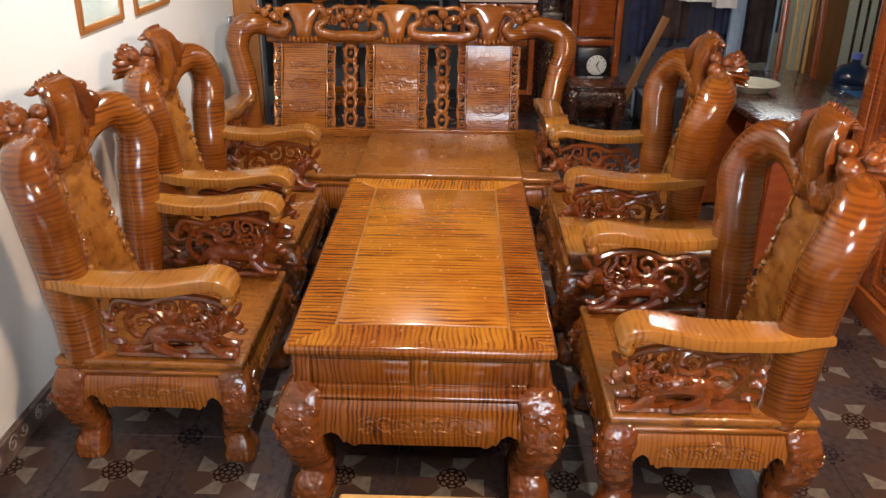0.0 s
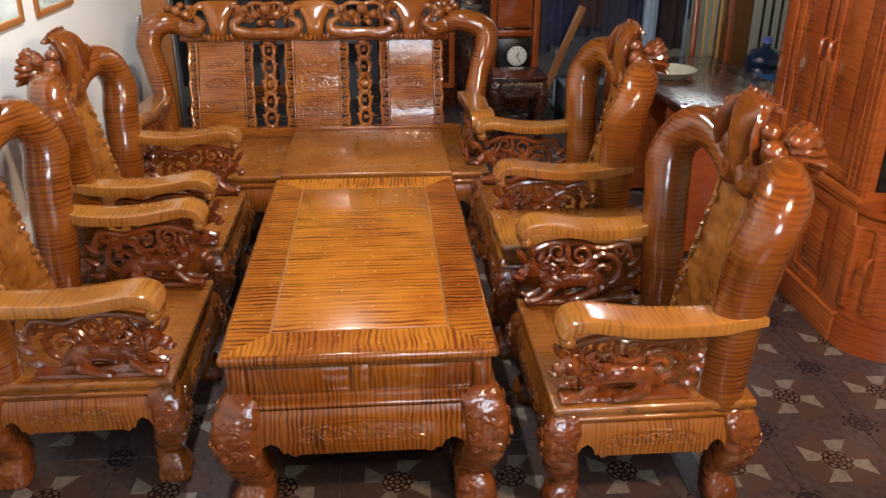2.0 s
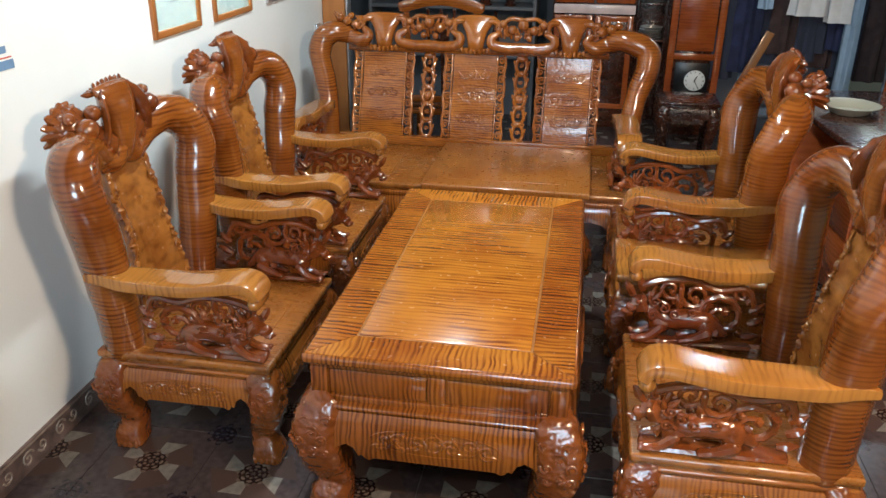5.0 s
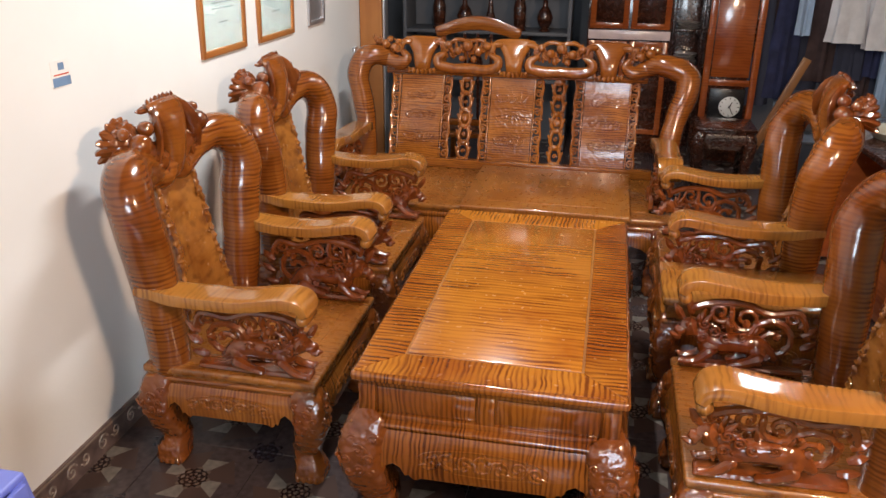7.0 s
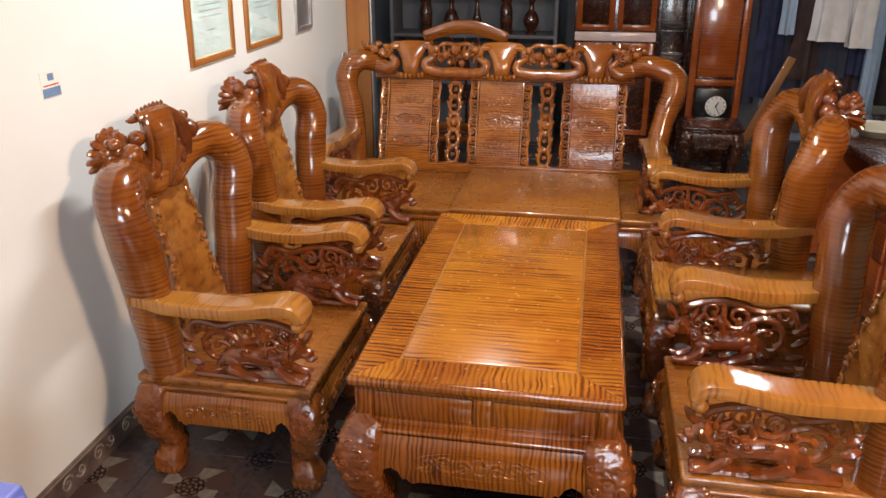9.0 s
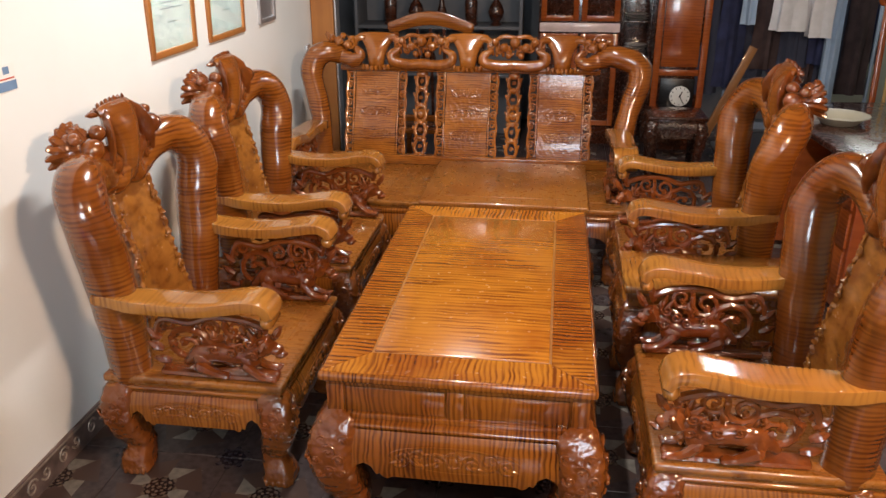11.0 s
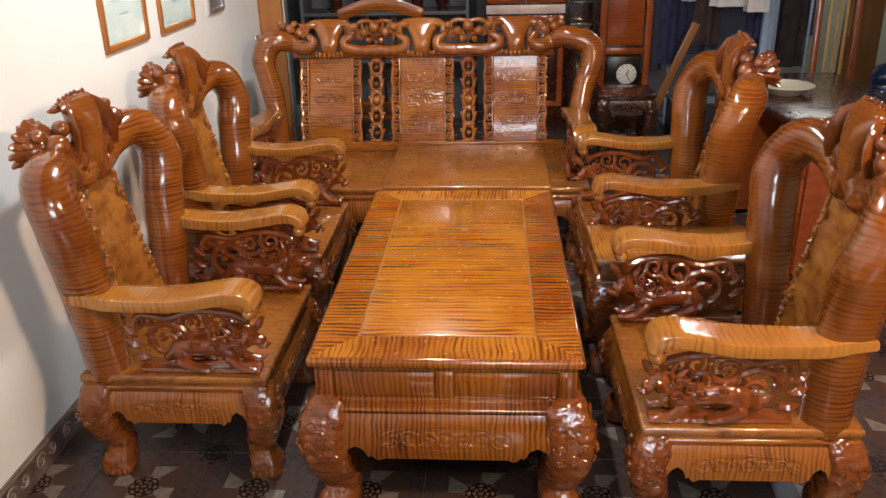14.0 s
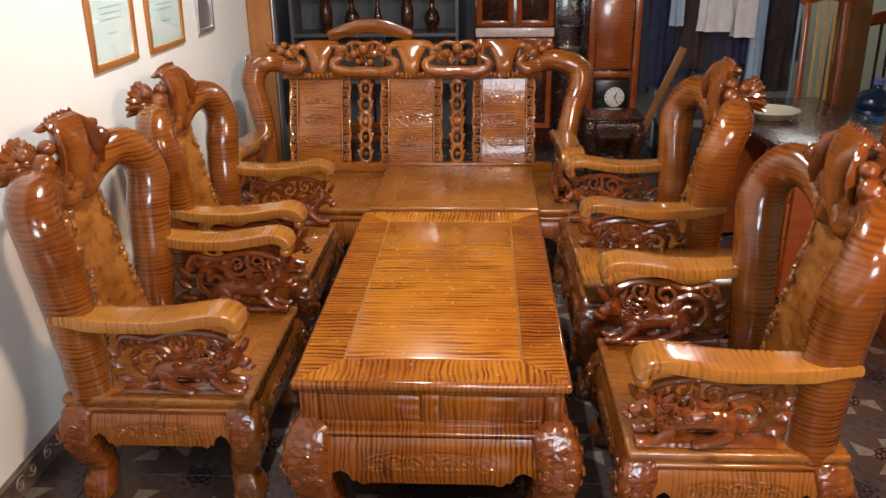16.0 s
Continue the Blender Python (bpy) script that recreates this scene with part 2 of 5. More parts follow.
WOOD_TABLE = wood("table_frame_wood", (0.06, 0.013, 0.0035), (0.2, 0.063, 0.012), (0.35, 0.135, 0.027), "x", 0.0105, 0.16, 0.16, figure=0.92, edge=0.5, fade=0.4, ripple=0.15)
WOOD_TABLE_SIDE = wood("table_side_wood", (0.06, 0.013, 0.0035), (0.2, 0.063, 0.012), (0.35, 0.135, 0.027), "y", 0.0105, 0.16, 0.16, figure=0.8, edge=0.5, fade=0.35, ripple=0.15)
WOOD_SOFA = wood("sofa_panel_wood", (0.085, 0.02, 0.005), (0.26, 0.09, 0.017), (0.40, 0.165, 0.034), "z", 0.0095, 0.14, 0.16, figure=0.95, edge=0.48, fade=0.6, carve=0.22, coat=0.35, ripple=0.13)
WOOD_PIERCED = wood("pierced_wood", (0.07, 0.017, 0.005), (0.24, 0.08, 0.016), (0.37, 0.145, 0.032), "x", 0.03, 0.06, 0.15, figure=0.5, carve=0.25, ripple=0.03)
# pale tone that paints in the highlight along the tabletop groove
WOOD_GROOVE_HIGHLIGHT = wood("groove_highlight_wood", (0.2, 0.08, 0.02), (0.36, 0.17, 0.045), (0.45, 0.24, 0.075), "y", 0.03, 0.1, 0.3, figure=0.3)
WOOD_RED = wood("red_cabinet_wood", (0.16, 0.03, 0.010), (0.36, 0.09, 0.027), (0.5, 0.155, 0.047), "z", 0.016, 0.2, 0.16, figure=0.5, fade=0.3)
WOOD_DARK = wood("dark_stained_wood", (0.02, 0.006, 0.004), (0.045, 0.014, 0.009), (0.08, 0.026, 0.015), "z", 0.08, 0.1, 0.22)
WOOD_PALE = wood("pale_wood", (0.5, 0.33, 0.15), (0.66, 0.47, 0.24), (0.78, 0.61, 0.36), "y", 0.05, 0.3, 0.25, coat=0.4, figure=0.3)
WOOD_ORANGE = wood("orange_door_wood", (0.3, 0.12, 0.04), (0.42, 0.18, 0.06), (0.52, 0.25, 0.09), "x", 0.05, 0.5, 0.35, coat=0.2, figure=0.3)
WALL_PAINT = plain("cream_wall_paint", (0.80, 0.81, 0.80), 0.7, spread=0.03, scale=2, bump=0.12, detail=25)
WALL_GREY = plain("grey_wall_paint", (0.115, 0.12, 0.135), 0.7, spread=0.15, scale=2)
WALL_GREEN = plain("pale_green_wall_paint", (0.36, 0.37, 0.29), 0.7, spread=0.05, scale=2)
# the ceiling is never in view; its low tone holds back bounced light
CEIL_PAINT = plain("dark_unseen_ceiling", (0.2, 0.18, 0.16), 0.8, spread=0.03, scale=2)
SKIRT = plain("skirting_tile", (0.13, 0.09, 0.08), 0.3, spread=0.5, scale=16)
SKIRT_PALE = plain("skirting_tile_scroll", (0.24, 0.19, 0.155), 0.3, spread=0.2, scale=16)
GROUT = plain("grout", (0.2, 0.18, 0.17), 0.9)
TILE = tile_material()
PAPER = certificate_material()
PAPER_WHITE = plain("white_paper", (0.8, 0.8, 0.78), 0.7, spread=0.03)
INK = plain("printed_ink", (0.13, 0.19, 0.2), 0.7)
GOLD_INK = plain("gold_ink", (0.5, 0.36, 0.14), 0.7)
RED_INK = plain("red_ink", (0.55, 0.1, 0.06), 0.6)
BLUE_INK = plain("blue_ink", (0.16, 0.26, 0.42), 0.6)
SILVER = plain("silver_frame", (0.6, 0.6, 0.62), 0.3, metal=0.8)
BLACK = plain("black_lacquer", (0.012, 0.012, 0.014), 0.25)
DIAL = plain("clock_dial_white", (0.82, 0.84, 0.84), 0.5, spread=0.02)
BRASS = plain("brass", (0.6, 0.42, 0.16), 0.3, metal=1.0)
BLUE_PLASTIC = plain("blue_plastic", (0.16, 0.2, 0.62), 0.35, spread=0.05)
LABEL_BLUE = plain("bottle_label", (0.05, 0.17, 0.42), 0.5, spread=0.5, scale=20)
CLOTH_WHITE = plain("white_cloth", (0.72, 0.72, 0.74), 0.9, bump=0.4)
CLOTH_DARK = plain("dark_cloth", (0.03, 0.035, 0.06), 0.9, bump=0.4)
CLOTH_NAVY = plain("navy_cloth", (0.02, 0.025, 0.07), 0.9, bump=0.4, spread=0.4)
CLOTH_BLUE = plain("pale_blue_cloth", (0.34, 0.45, 0.6), 0.9, bump=0.4)
YELLOW = plain("yellow_plastic", (0.75, 0.55, 0.03), 0.4)
VASE_WOOD = wood("dark_vase_wood", (0.02, 0.008, 0.006), (0.06, 0.02, 0.014), (0.11, 0.04, 0.025), "z", 0.06, 0.1, 0.2)
LAMP_WHITE = plain("lamp_housing", (0.8, 0.8, 0.8), 0.4, spread=0.02)
GLASS = glass("clear_glass")


# ---------------------------------------------------------------- shapes
def part(name, bm, material, parent=None, label="", smooth=True):
    """Links a bmesh as one mesh object under a thing or part."""
    bmesh.ops.recalc_face_normals(bm, faces=bm.faces)
    me = bpy.data.meshes.new(name)
    bm.to_mesh(me)
    bm.free()
    me.materials.append(material)
    if smooth:
        me.polygons.foreach_set("use_smooth", [True] * len(me.polygons))
        me.set_sharp_from_angle(angle=radians(38))
    ob = new(name, me)
    if parent is not None:
        ob.parent = parent
    if label:
        tagged(ob, label)
    return ob


def thing(name, m, label, category, group="", kind=""):
    ob = new(name)
    ob.matrix_basis = m
    ob.empty_display_size = 0.1
    return tagged(ob, label, category, group, kind)


def join(bm, other):
    me = bpy.data.meshes.new("tmp")
    other.to_mesh(me)
    other.free()
    bm.from_mesh(me)
    bpy.data.meshes.remove(me)
    return bm


def box(bm, x0, x1, y0, y1, z0, z1, bevel=0.004, segs=2):
    """A block with rounded edges."""
    b = bmesh.new()
    bmesh.ops.create_cube(b, size=1)
    bmesh.ops.scale(b, vec=(x1 - x0, y1 - y0, z1 - z0), verts=b.verts)
    bmesh.ops.translate(b, vec=((x0 + x1) / 2, (y0 + y1) / 2, (z0 + z1) / 2), verts=b.verts)
    if bevel > 0:
        bmesh.ops.bevel(b, geom=list(b.edges), offset=min(bevel, 0.45 * min(x1 - x0, y1 - y0, z1 - z0)), segments=segs, affect="EDGES", profile=0.5)
    return join(bm, b)


def B(*a, **k):
    return box(bmesh.new(), *a, **k)


def spline(pts, steps):
    """Catmull-Rom through the points; each point may carry further values."""
    p = [np.array(q, float) for q in pts]
    p = [2 * p[0] - p[1]] + p + [2 * p[-1] - p[-2]]
    out = []
    for i in range(1, len(p) - 2):
        for k in range(steps):
            u = k / steps
            out.append(0.5 * (2 * p[i] + (p[i + 1] - p[i - 1]) * u + (2 * p[i - 1] - 5 * p[i] + 4 * p[i + 1] - p[i + 2]) * u * u + (3 * p[i] - p[i - 1] - 3 * p[i + 1] + p[i + 2]) * u ** 3))
    out.append(p[-2])
    return out


FLAT = [(1, -0.8), (1, 0.8), (0.985, 0.94), (0.94, 1), (0.5, 1.0), (0, 1.0), (-0.5, 1.0), (-0.94, 1), (-0.985, 0.94), (-1, 0.8), (-1, -0.8), (-0.985, -0.94), (-0.94, -1), (0, -1), (0.94, -1), (0.985, -0.94)]


def sweep(bm, pts, seg=16, steps=6, power=2.0, side=None, round_ends=True, wobble=0.0, seed=0, grain=9):
    """A bent rod: points of x, y, z, half-width, half-height. side: the fixed direction of its width."""
    seg = len(FLAT) if power >= 6 else seg  # power of 6 and more: a board with eased edges
    rows = spline(pts, steps) if steps else [np.array(q, float) for q in pts]
    pos = [r[:3] for r in rows]
    rad = [np.maximum(r[3:5], 0.0005) for r in rows]
    tang = []
    for i in range(len(pos)):
        t = pos[min(i + 1, len(pos) - 1)] - pos[max(i - 1, 0)]
        tang.append(t / (np.linalg.norm(t) + 1e-9))
    if round_ends:
        def cap(at, sign):
            e, tg, rr = pos[at], tang[at], rad[at]
            m = float(min(rr))
            return [(e + sign * tg * m * math.sin(a), rr * math.cos(a)) for a in (0.5, 0.95, 1.3, 1.52)]
        head, tail = cap(0, -1), cap(-1, 1)
        pos = [h[0] for h in reversed(head)] + pos + [h[0] for h in tail]
        rad = [h[1] for h in reversed(head)] + rad + [h[1] for h in tail]
        tang = [tang[0]] * 4 + tang + [tang[-1]] * 4
    ref = np.array(side if side is not None else (0.0, 1.0, 0.0), float)
    if side is None and abs(np.dot(ref, tang[0])) > 0.8:
        ref = np.array((1.0, 0.0, 0.0))
    rings = []
    for i, (p, t, r) in enumerate(zip(pos, tang, rad)):
        u = ref - np.dot(ref, t) * t
        u = u / (np.linalg.norm(u) + 1e-9)
        if side is None:
            ref = u
        v = np.cross(t, u)
        ring = []
        for k in range(seg):
            if power >= 6:
                c, s = FLAT[k]
                ring.append(bm.verts.new(p + u * (c * r[0]) + v * (s * r[1])))
                continue
            a = 2 * math.pi * k / seg
            c, s = math.cos(a), math.sin(a)
            c = math.copysign(abs(c) ** (2 / power), c)
            s = math.copysign(abs(s) ** (2 / power), s)
            q = p + u * (c * r[0]) + v * (s * r[1])
            if wobble:
                q = q + (u * c + v * s) * wobble * noise.noise(Vector(q * grain + seed))
            ring.append(bm.verts.new(q))
        rings.append(ring)
    for a, b in zip(rings, rings[1:]):
        for k in range(seg):
            bm.faces.new((a[k], a[(k + 1) % seg], b[(k + 1) % seg], b[k]))
    bm.faces.new(rings[0])
    bm.faces.new(list(reversed(rings[-1])))
    return bm


def blob(bm, x, y, z, rx, ry=None, rz=None, rough=0.0, sub=2, seed=0.0):
    """A rounded carved knob."""
    b = bmesh.new()
    bmesh.ops.create_icosphere(b, subdivisions=sub, radius=1)
    ry, rz = ry or rx, rz or rx
    for v in b.verts:
        k = 1 + rough * noise.noise(v.co * 2.2 + Vector((seed, x * 7, y * 7)))
        v.co = Vector((x + v.co.x * rx * k, y + v.co.y * ry * k, z + v.co.z * rz * k))
    return join(bm, b)


def scroll(bm, c, u, v, r, turns=1.4, thick=0.012, start=0.0, hand=1, shrink=0.25):
    """A spiral tendril in the plane of u and v about c."""
    c, u, v = (np.array(q, float) for q in (c, u, v))
    pts = []
    k = max(8, int(turns * 10))
    for i in range(k + 1):
        f = i / k
        a = start + hand * f * turns * 2 * math.pi
        rr = r * (1 - (1 - shrink) * f)
        q = c + u * rr * math.cos(a) + v * rr * math.sin(a)
        w = thick * (1 - 0.45 * f)
        pts.append((*q, w, w))
    sweep(bm, pts, seg=7, steps=1)
    blob(bm, *(pts[-1][:3]), thick * 1.15, sub=1)
    return bm


def leaf(bm, base, tip, width, thick=0.006, curl=(0, 0, 0)):
    """A pointed carved leaf."""
    base, tip, curl = (np.array(q, float) for q in (base, tip, curl))
    mid = (base + tip) / 2 + curl
    pts = [(*base, width * 0.5, thick), (*mid, width, thick * 1.3), (*tip, width * 0.08, thick * 0.4)]
    return sweep(bm, pts, seg=6, steps=3, round_ends=False)


def plate(bm, outline, thick, m):
    """A flat cut-out: outline in x, y; thickness along z; then moved by m."""
    b = bmesh.new()
    f = b.faces.new([b.verts.new((x, y, -thick / 2)) for x, y in outline])
    r = bmesh.ops.extrude_face_region(b, geom=[f])
    bmesh.ops.translate(b, vec=(0, 0, thick), verts=[v for v in r["geom"] if isinstance(v, bmesh.types.BMVert)])
    bmesh.ops.recalc_face_normals(b, faces=b.faces)
    edges = [e for e in b.edges if e.calc_face_angle(0) > 0.6]
    bmesh.ops.bevel(b, geom=edges, offset=min(0.003, thick * 0.2), segments=1, affect="EDGES")
    bmesh.ops.triangulate(b, faces=[g for g in b.faces if len(g.verts) > 4])
    bmesh.ops.transform(b, matrix=m, verts=b.verts)
    return join(bm, b)


def lathe(bm, profile, seg=24, at=(0, 0, 0)):
    """A turned solid: radius, height pairs."""
    rings = []
    for r, z in profile:
        rings.append([bm.verts.new((at[0] + max(r, 0.0004) * math.cos(2 * math.pi * k / seg), at[1] + max(r, 0.0004) * math.sin(2 * math.pi * k / seg), at[2] + z)) for k in range(seg)])
    for a, b in zip(rings, rings[1:]):
        for k in range(seg):
            bm.faces.new((a[k], a[(k + 1) % seg], b[(k + 1) % seg], b[k]))
    bm.faces.new(list(reversed(rings[0])))
    bm.faces.new(rings[-1])
    return bm


def structure(name, bm, material, label="", category=""):
    return tagged(part(name, bm, material, None, smooth=False), label or name.replace("_", " "), category or name.split("_")[0], "", "structure")


# ---------------------------------------------------------------- the room
WX = -1.565
EAST, NORTH, SOUTH = 4.3, 8.6, -2.6
floor = structure("floor", B(WX - 0.2, EAST + 0.2, SOUTH - 0.2, NORTH + 0.2, FLOOR - 0.12, FLOOR - 0.006, bevel=0), GROUT, "floor of patterned brown ceramic tiles", "floor")
structure("wall_west", B(WX - 0.2, WX, SOUTH - 0.2, 6.0, FLOOR, CEILING, bevel=0), WALL_PAINT, "cream painted plaster wall with scuffs", "wall")
structure("wall_west_far", B(WX - 0.9, WX - 0.7, 5.95, NORTH, FLOOR, CEILING, bevel=0), WALL_GREY, "grey painted wall of the back room", "wall")
structure("wall_north_side", B(2.75, EAST, 7.9, 8.1, FLOOR, CEILING, bevel=0), WALL_GREEN, "pale green-grey painted wall of a side passage", "wall")
structure("wall_north", B(WX - 0.9, EAST + 0.2, NORTH, NORTH + 0.2, FLOOR, CEILING, bevel=0), WALL_GREY, "grey painted back wall", "wall")
structure("wall_east", B(EAST, EAST + 0.2, SOUTH - 0.2, NORTH, FLOOR, CEILING, bevel=0), WALL_GREEN, "pale green-grey painted wall", "wall")
bm = bmesh.new()
box(bm, WX, 0.05, SOUTH - 0.2, SOUTH, FLOOR, CEILING, bevel=0)
box(bm, 1.55, EAST, SOUTH - 0.2, SOUTH, FLOOR, CEILING, bevel=0)
box(bm, 0.05, 1.55, SOUTH - 0.2, SOUTH, 2.5, CEILING, bevel=0)
box(bm, 0.05, 1.55, SOUTH - 0.2, SOUTH, FLOOR, 1.3, bevel=0)
structure("wall_south", bm, WALL_PAINT, "cream painted front wall with a wide window opening", "wall")
structure("ceiling", B(WX - 0.9, EAST + 0.2, SOUTH - 0.2, NORTH + 0.2, CEILING, CEILING + 0.12, bevel=0), CEIL_PAINT, "unseen ceiling, toned dark brownish to cut bounced light", "ceiling")
jamb = structure("door_frame", B(WX + 0.0, WX + 0.17, 6.004, 6.13, FLOOR, 2.7, bevel=0.006), WOOD_ORANGE, "orange-brown timber post at the end of the wall", "door frame")
part("metal_strip", B(WX + 0.173, WX + 0.188, 6.02, 6.12, FLOOR, 2.7, bevel=0.003), SILVER, jamb, "thin metal edge strip")
# skirting of patterned tiles along the wall
skirt = structure("baseboard", B(WX, WX + 0.012, SOUTH, 5.99, FLOOR, FLOOR + 0.115, bevel=0.002), SKIRT, "dark patterned skirting tiles along the wall", "baseboard")
for i in range(19):
    y = 1.2 + i * 0.2
    bm = bmesh.new()
    scroll(bm, (WX + 0.013, y, FLOOR + 0.055), (0, 1, 0), (0, 0, 1), 0.034, 1.3, 0.005, 0.4, 1)
    scroll(bm, (WX + 0.013, y + 0.085, FLOOR + 0.06), (0, 1, 0), (0, 0, 1), 0.028, 1.2, 0.005, 3.5, 1)
    part("tile_scroll", bm, SKIRT_PALE, skirt)
part("border_line", B(WX + 0.004, WX + 0.015, SOUTH, 5.98, FLOOR + 0.099, FLOOR + 0.108, bevel=0.001), SKIRT_PALE, skirt)

# fixtures are all out of view; the third belongs to the added back lamp
for (tx, ty), turn in TUBES:
    fix = thing("ceiling_light", pose(tx, ty, CEILING, 0, 0, turn), "unseen white tube light fixture on the ceiling", "lamp", "ceiling lights")
    part("housing", B(-0.07, 0.07, -0.6, 0.6, -0.06, 0, bevel=0.01), LAMP_WHITE, fix)
bulb = thing("ceiling_bulb", pose(1.75, 0.75, CEILING), "warm bulb in a round hanging fitting", "lamp")
part("fitting", lathe(bmesh.new(), [(0.03, -0.05), (0.05, -0.03), (0.06, -0.02), (0.08, -0.01), (0.08, 0.0)]), LAMP_WHITE, bulb)
part("cord", lathe(bmesh.new(), [(0.006, -0.58), (0.006, -0.04)], 8), LAMP_WHITE, bulb)
part("shade", lathe(bmesh.new(), [(0.2, -0.63), (0.16, -0.605), (0.06, -0.57), (0.02, -0.56)]), LAMP_WHITE, bulb)



# ---------------------------------------------------------------- carved furniture
def bulge(f, out):
    """How far knee and apron swell outwards, from their top (0) downwards (1)."""
    return out * math.sin(min(1.0, max(0.0, f)) ** 0.8 * math.pi * 0.86)


def apron_mesh(half, top, low, out, m):
    """A swelling apron: flat along the bottom, with cusps and a rise beside each leg."""
    bm = bmesh.new()
    key = [(0.0, 0.0), (0.58, 0.0), (0.63, -0.010), (0.67, -0.004), (0.70, 0.010), (0.735, 0.004), (0.78, 0.036), (0.85, 0.05), (0.93, 0.036), (1.0, -0.01)]
    us = sorted({s * u for u, _ in key for s in (-1, 1)} | {s * 0.58 * k / 6 for k in range(6) for s in (-1, 1)})
    xs, zs = [u for u, _ in key], [z for _, z in key]
    front, back = [], []
    for u in us:
        lo = low + float(np.interp(abs(u), xs, zs))
        a, b = [], []
        for k in range(9):
            f = k / 8
            z = top + (lo - top) * f
            o = bulge((top - z) / (top - low + 0.05), out * 0.5)
            a.append(bm.verts.new((u * half, z, o)))
            b.append(bm.verts.new((u * half, z, o - 0.03)))
        front.append(a), back.append(b)
    for g in (front, back):
        for r, q in zip(g, g[1:]):
            for k in range(8):
                bm.faces.new((r[k], r[k + 1], q[k + 1], q[k]))
    for k in (0, 8):
        for i in range(len(us) - 1):
            bm.faces.new((front[i][k], front[i + 1][k], back[i + 1][k], back[i][k]))
    for i in (0, -1):
        for k in range(8):
            bm.faces.new((front[i][k], front[i][k + 1], back[i][k + 1], back[i][k]))
    bmesh.ops.transform(bm, matrix=m, verts=bm.verts)
    return bm


def relief(bm, m, half, high, n=3, thick=0.006):
    """Shallow scrollwork in the middle of a panel; local x along it, y up, z out of it."""
    b = bmesh.new()
    scroll(b, (0, 0, 0), (1, 0, 0), (0, 1, 0), high * 0.55, 1.0, thick, 0, 1, 0.7)
    blob(b, 0, 0, 0, high * 0.3, high * 0.3, thick * 1.2, sub=1)
    # oval cartouche line round the scrolls, with small leaves filling the field
    rim = [(1.12 * half * math.cos(k * math.pi / 20), 0.72 * high * math.sin(k * math.pi / 20), -thick * 0.3, thick * 0.5, thick * 0.5) for k in range(41)]
    sweep(b, rim, seg=6, steps=1, round_ends=False)
    for k in range(6 * n):
        a = k * 2.4
        c, d = half * 0.9 * math.cos(a) * (0.35 + 0.65 * (k % 5) / 4), high * 0.42 * math.sin(a * 1.7)
        leaf(b, (c, d, 0), (c + 0.3 * high * math.cos(a * 3), d + 0.3 * high * math.sin(a * 3), 0), high * 0.1, thick * 0.8)
    for sgn in (-1, 1):
        for i in range(1, n + 1):
            c = sgn * half * i / (n + 0.3)
            scroll(b, (c, 0.1 * high * (-1) ** i, 0), (sgn, 0, 0), (0, 1, 0), high * (0.62 - 0.06 * i), 1.3, thick, 2.4 + i, (-1) ** i)
            leaf(b, (c, -high * 0.3, 0), (c + sgn * high * 0.6, high * 0.4 * (-1) ** i, 0), high * 0.14, thick * 0.7)
    bmesh.ops.transform(b, matrix=m, verts=b.verts)
    return join(bm, b)


def leg_mesh(sx, sy, top, low, out, r):
    """A cabriole leg with a square carved knee and a ball foot; swells outwards to sx, sy."""
    bm = bmesh.new()
    pts = [(0, 0, top, r * 0.7, r * 0.7), (0, 0, top - 0.006, r * 0.92, r * 0.92)]
    for z in np.linspace(top - 0.018, low - 0.01, 6):
        o = bulge((top - z) / (top - low + 0.05), out)
        pts.append((sx * o, sy * o, z, r, r))
    o = pts[-1][0] * sx
    for f, oo, w in ((0.82, 0.55, 0.93), (0.62, 0.05, 0.8), (0.46, -0.1, 0.76), (0.32, 0.05, 0.84), (0.18, 0.3, 0.95), (0.07, 0.25, 0.93), (0.0, 0.2, 0.8)):
        q = oo * out
        pts.append((sx * q, sy * q, FLOOR + (low - 0.01 - FLOOR) * f, r * w, r * w))
    sweep(bm, pts, seg=24, steps=4, power=3.6, side=(1, 0, 0), round_ends=False, wobble=0.006, grain=38)
    # carved knee: curls, brows and beads on the two outer faces; claws on the foot
    for ang in (0, 1):
        u = (1, 0, 0) if ang == 0 else (0, 1, 0)
        for k, (du, f, rr) in enumerate(((-0.5, 0.2, 0.3), (0.45, 0.22, 0.3), (0.0, 0.45, 0.36), (-0.55, 0.62, 0.26), (0.5, 0.6, 0.28), (0.0, 0.85, 0.26), (-0.45, 0.95, 0.2), (0.45, 0.95, 0.2))):
            z = top + (low - top) * f
            o = bulge((top - z) / (top - low + 0.05), out)
            d = o + r * 0.985
            c = (sx * o + du * r, sy * d, z) if ang == 0 else (sx * d, sy * o + du * r, z)
            scroll(bm, c, u, (0, 0, 1), r * rr, 1.2, r * 0.085, k, 1 if k % 2 else -1)
            blob(bm, *c, r * 0.13, sub=1)
        for k in range(4):
            d, o = r * 0.88 + out * 0.25, out * 0.25
            e = (k - 1.5) * r * 0.38
            c = (sx * o + e, sy * d) if ang == 0 else (sx * d, sy * o + e)
            blob(bm, *c, FLOOR + 0.024, r * 0.17, r * 0.17, 0.022, sub=1)
    return bm


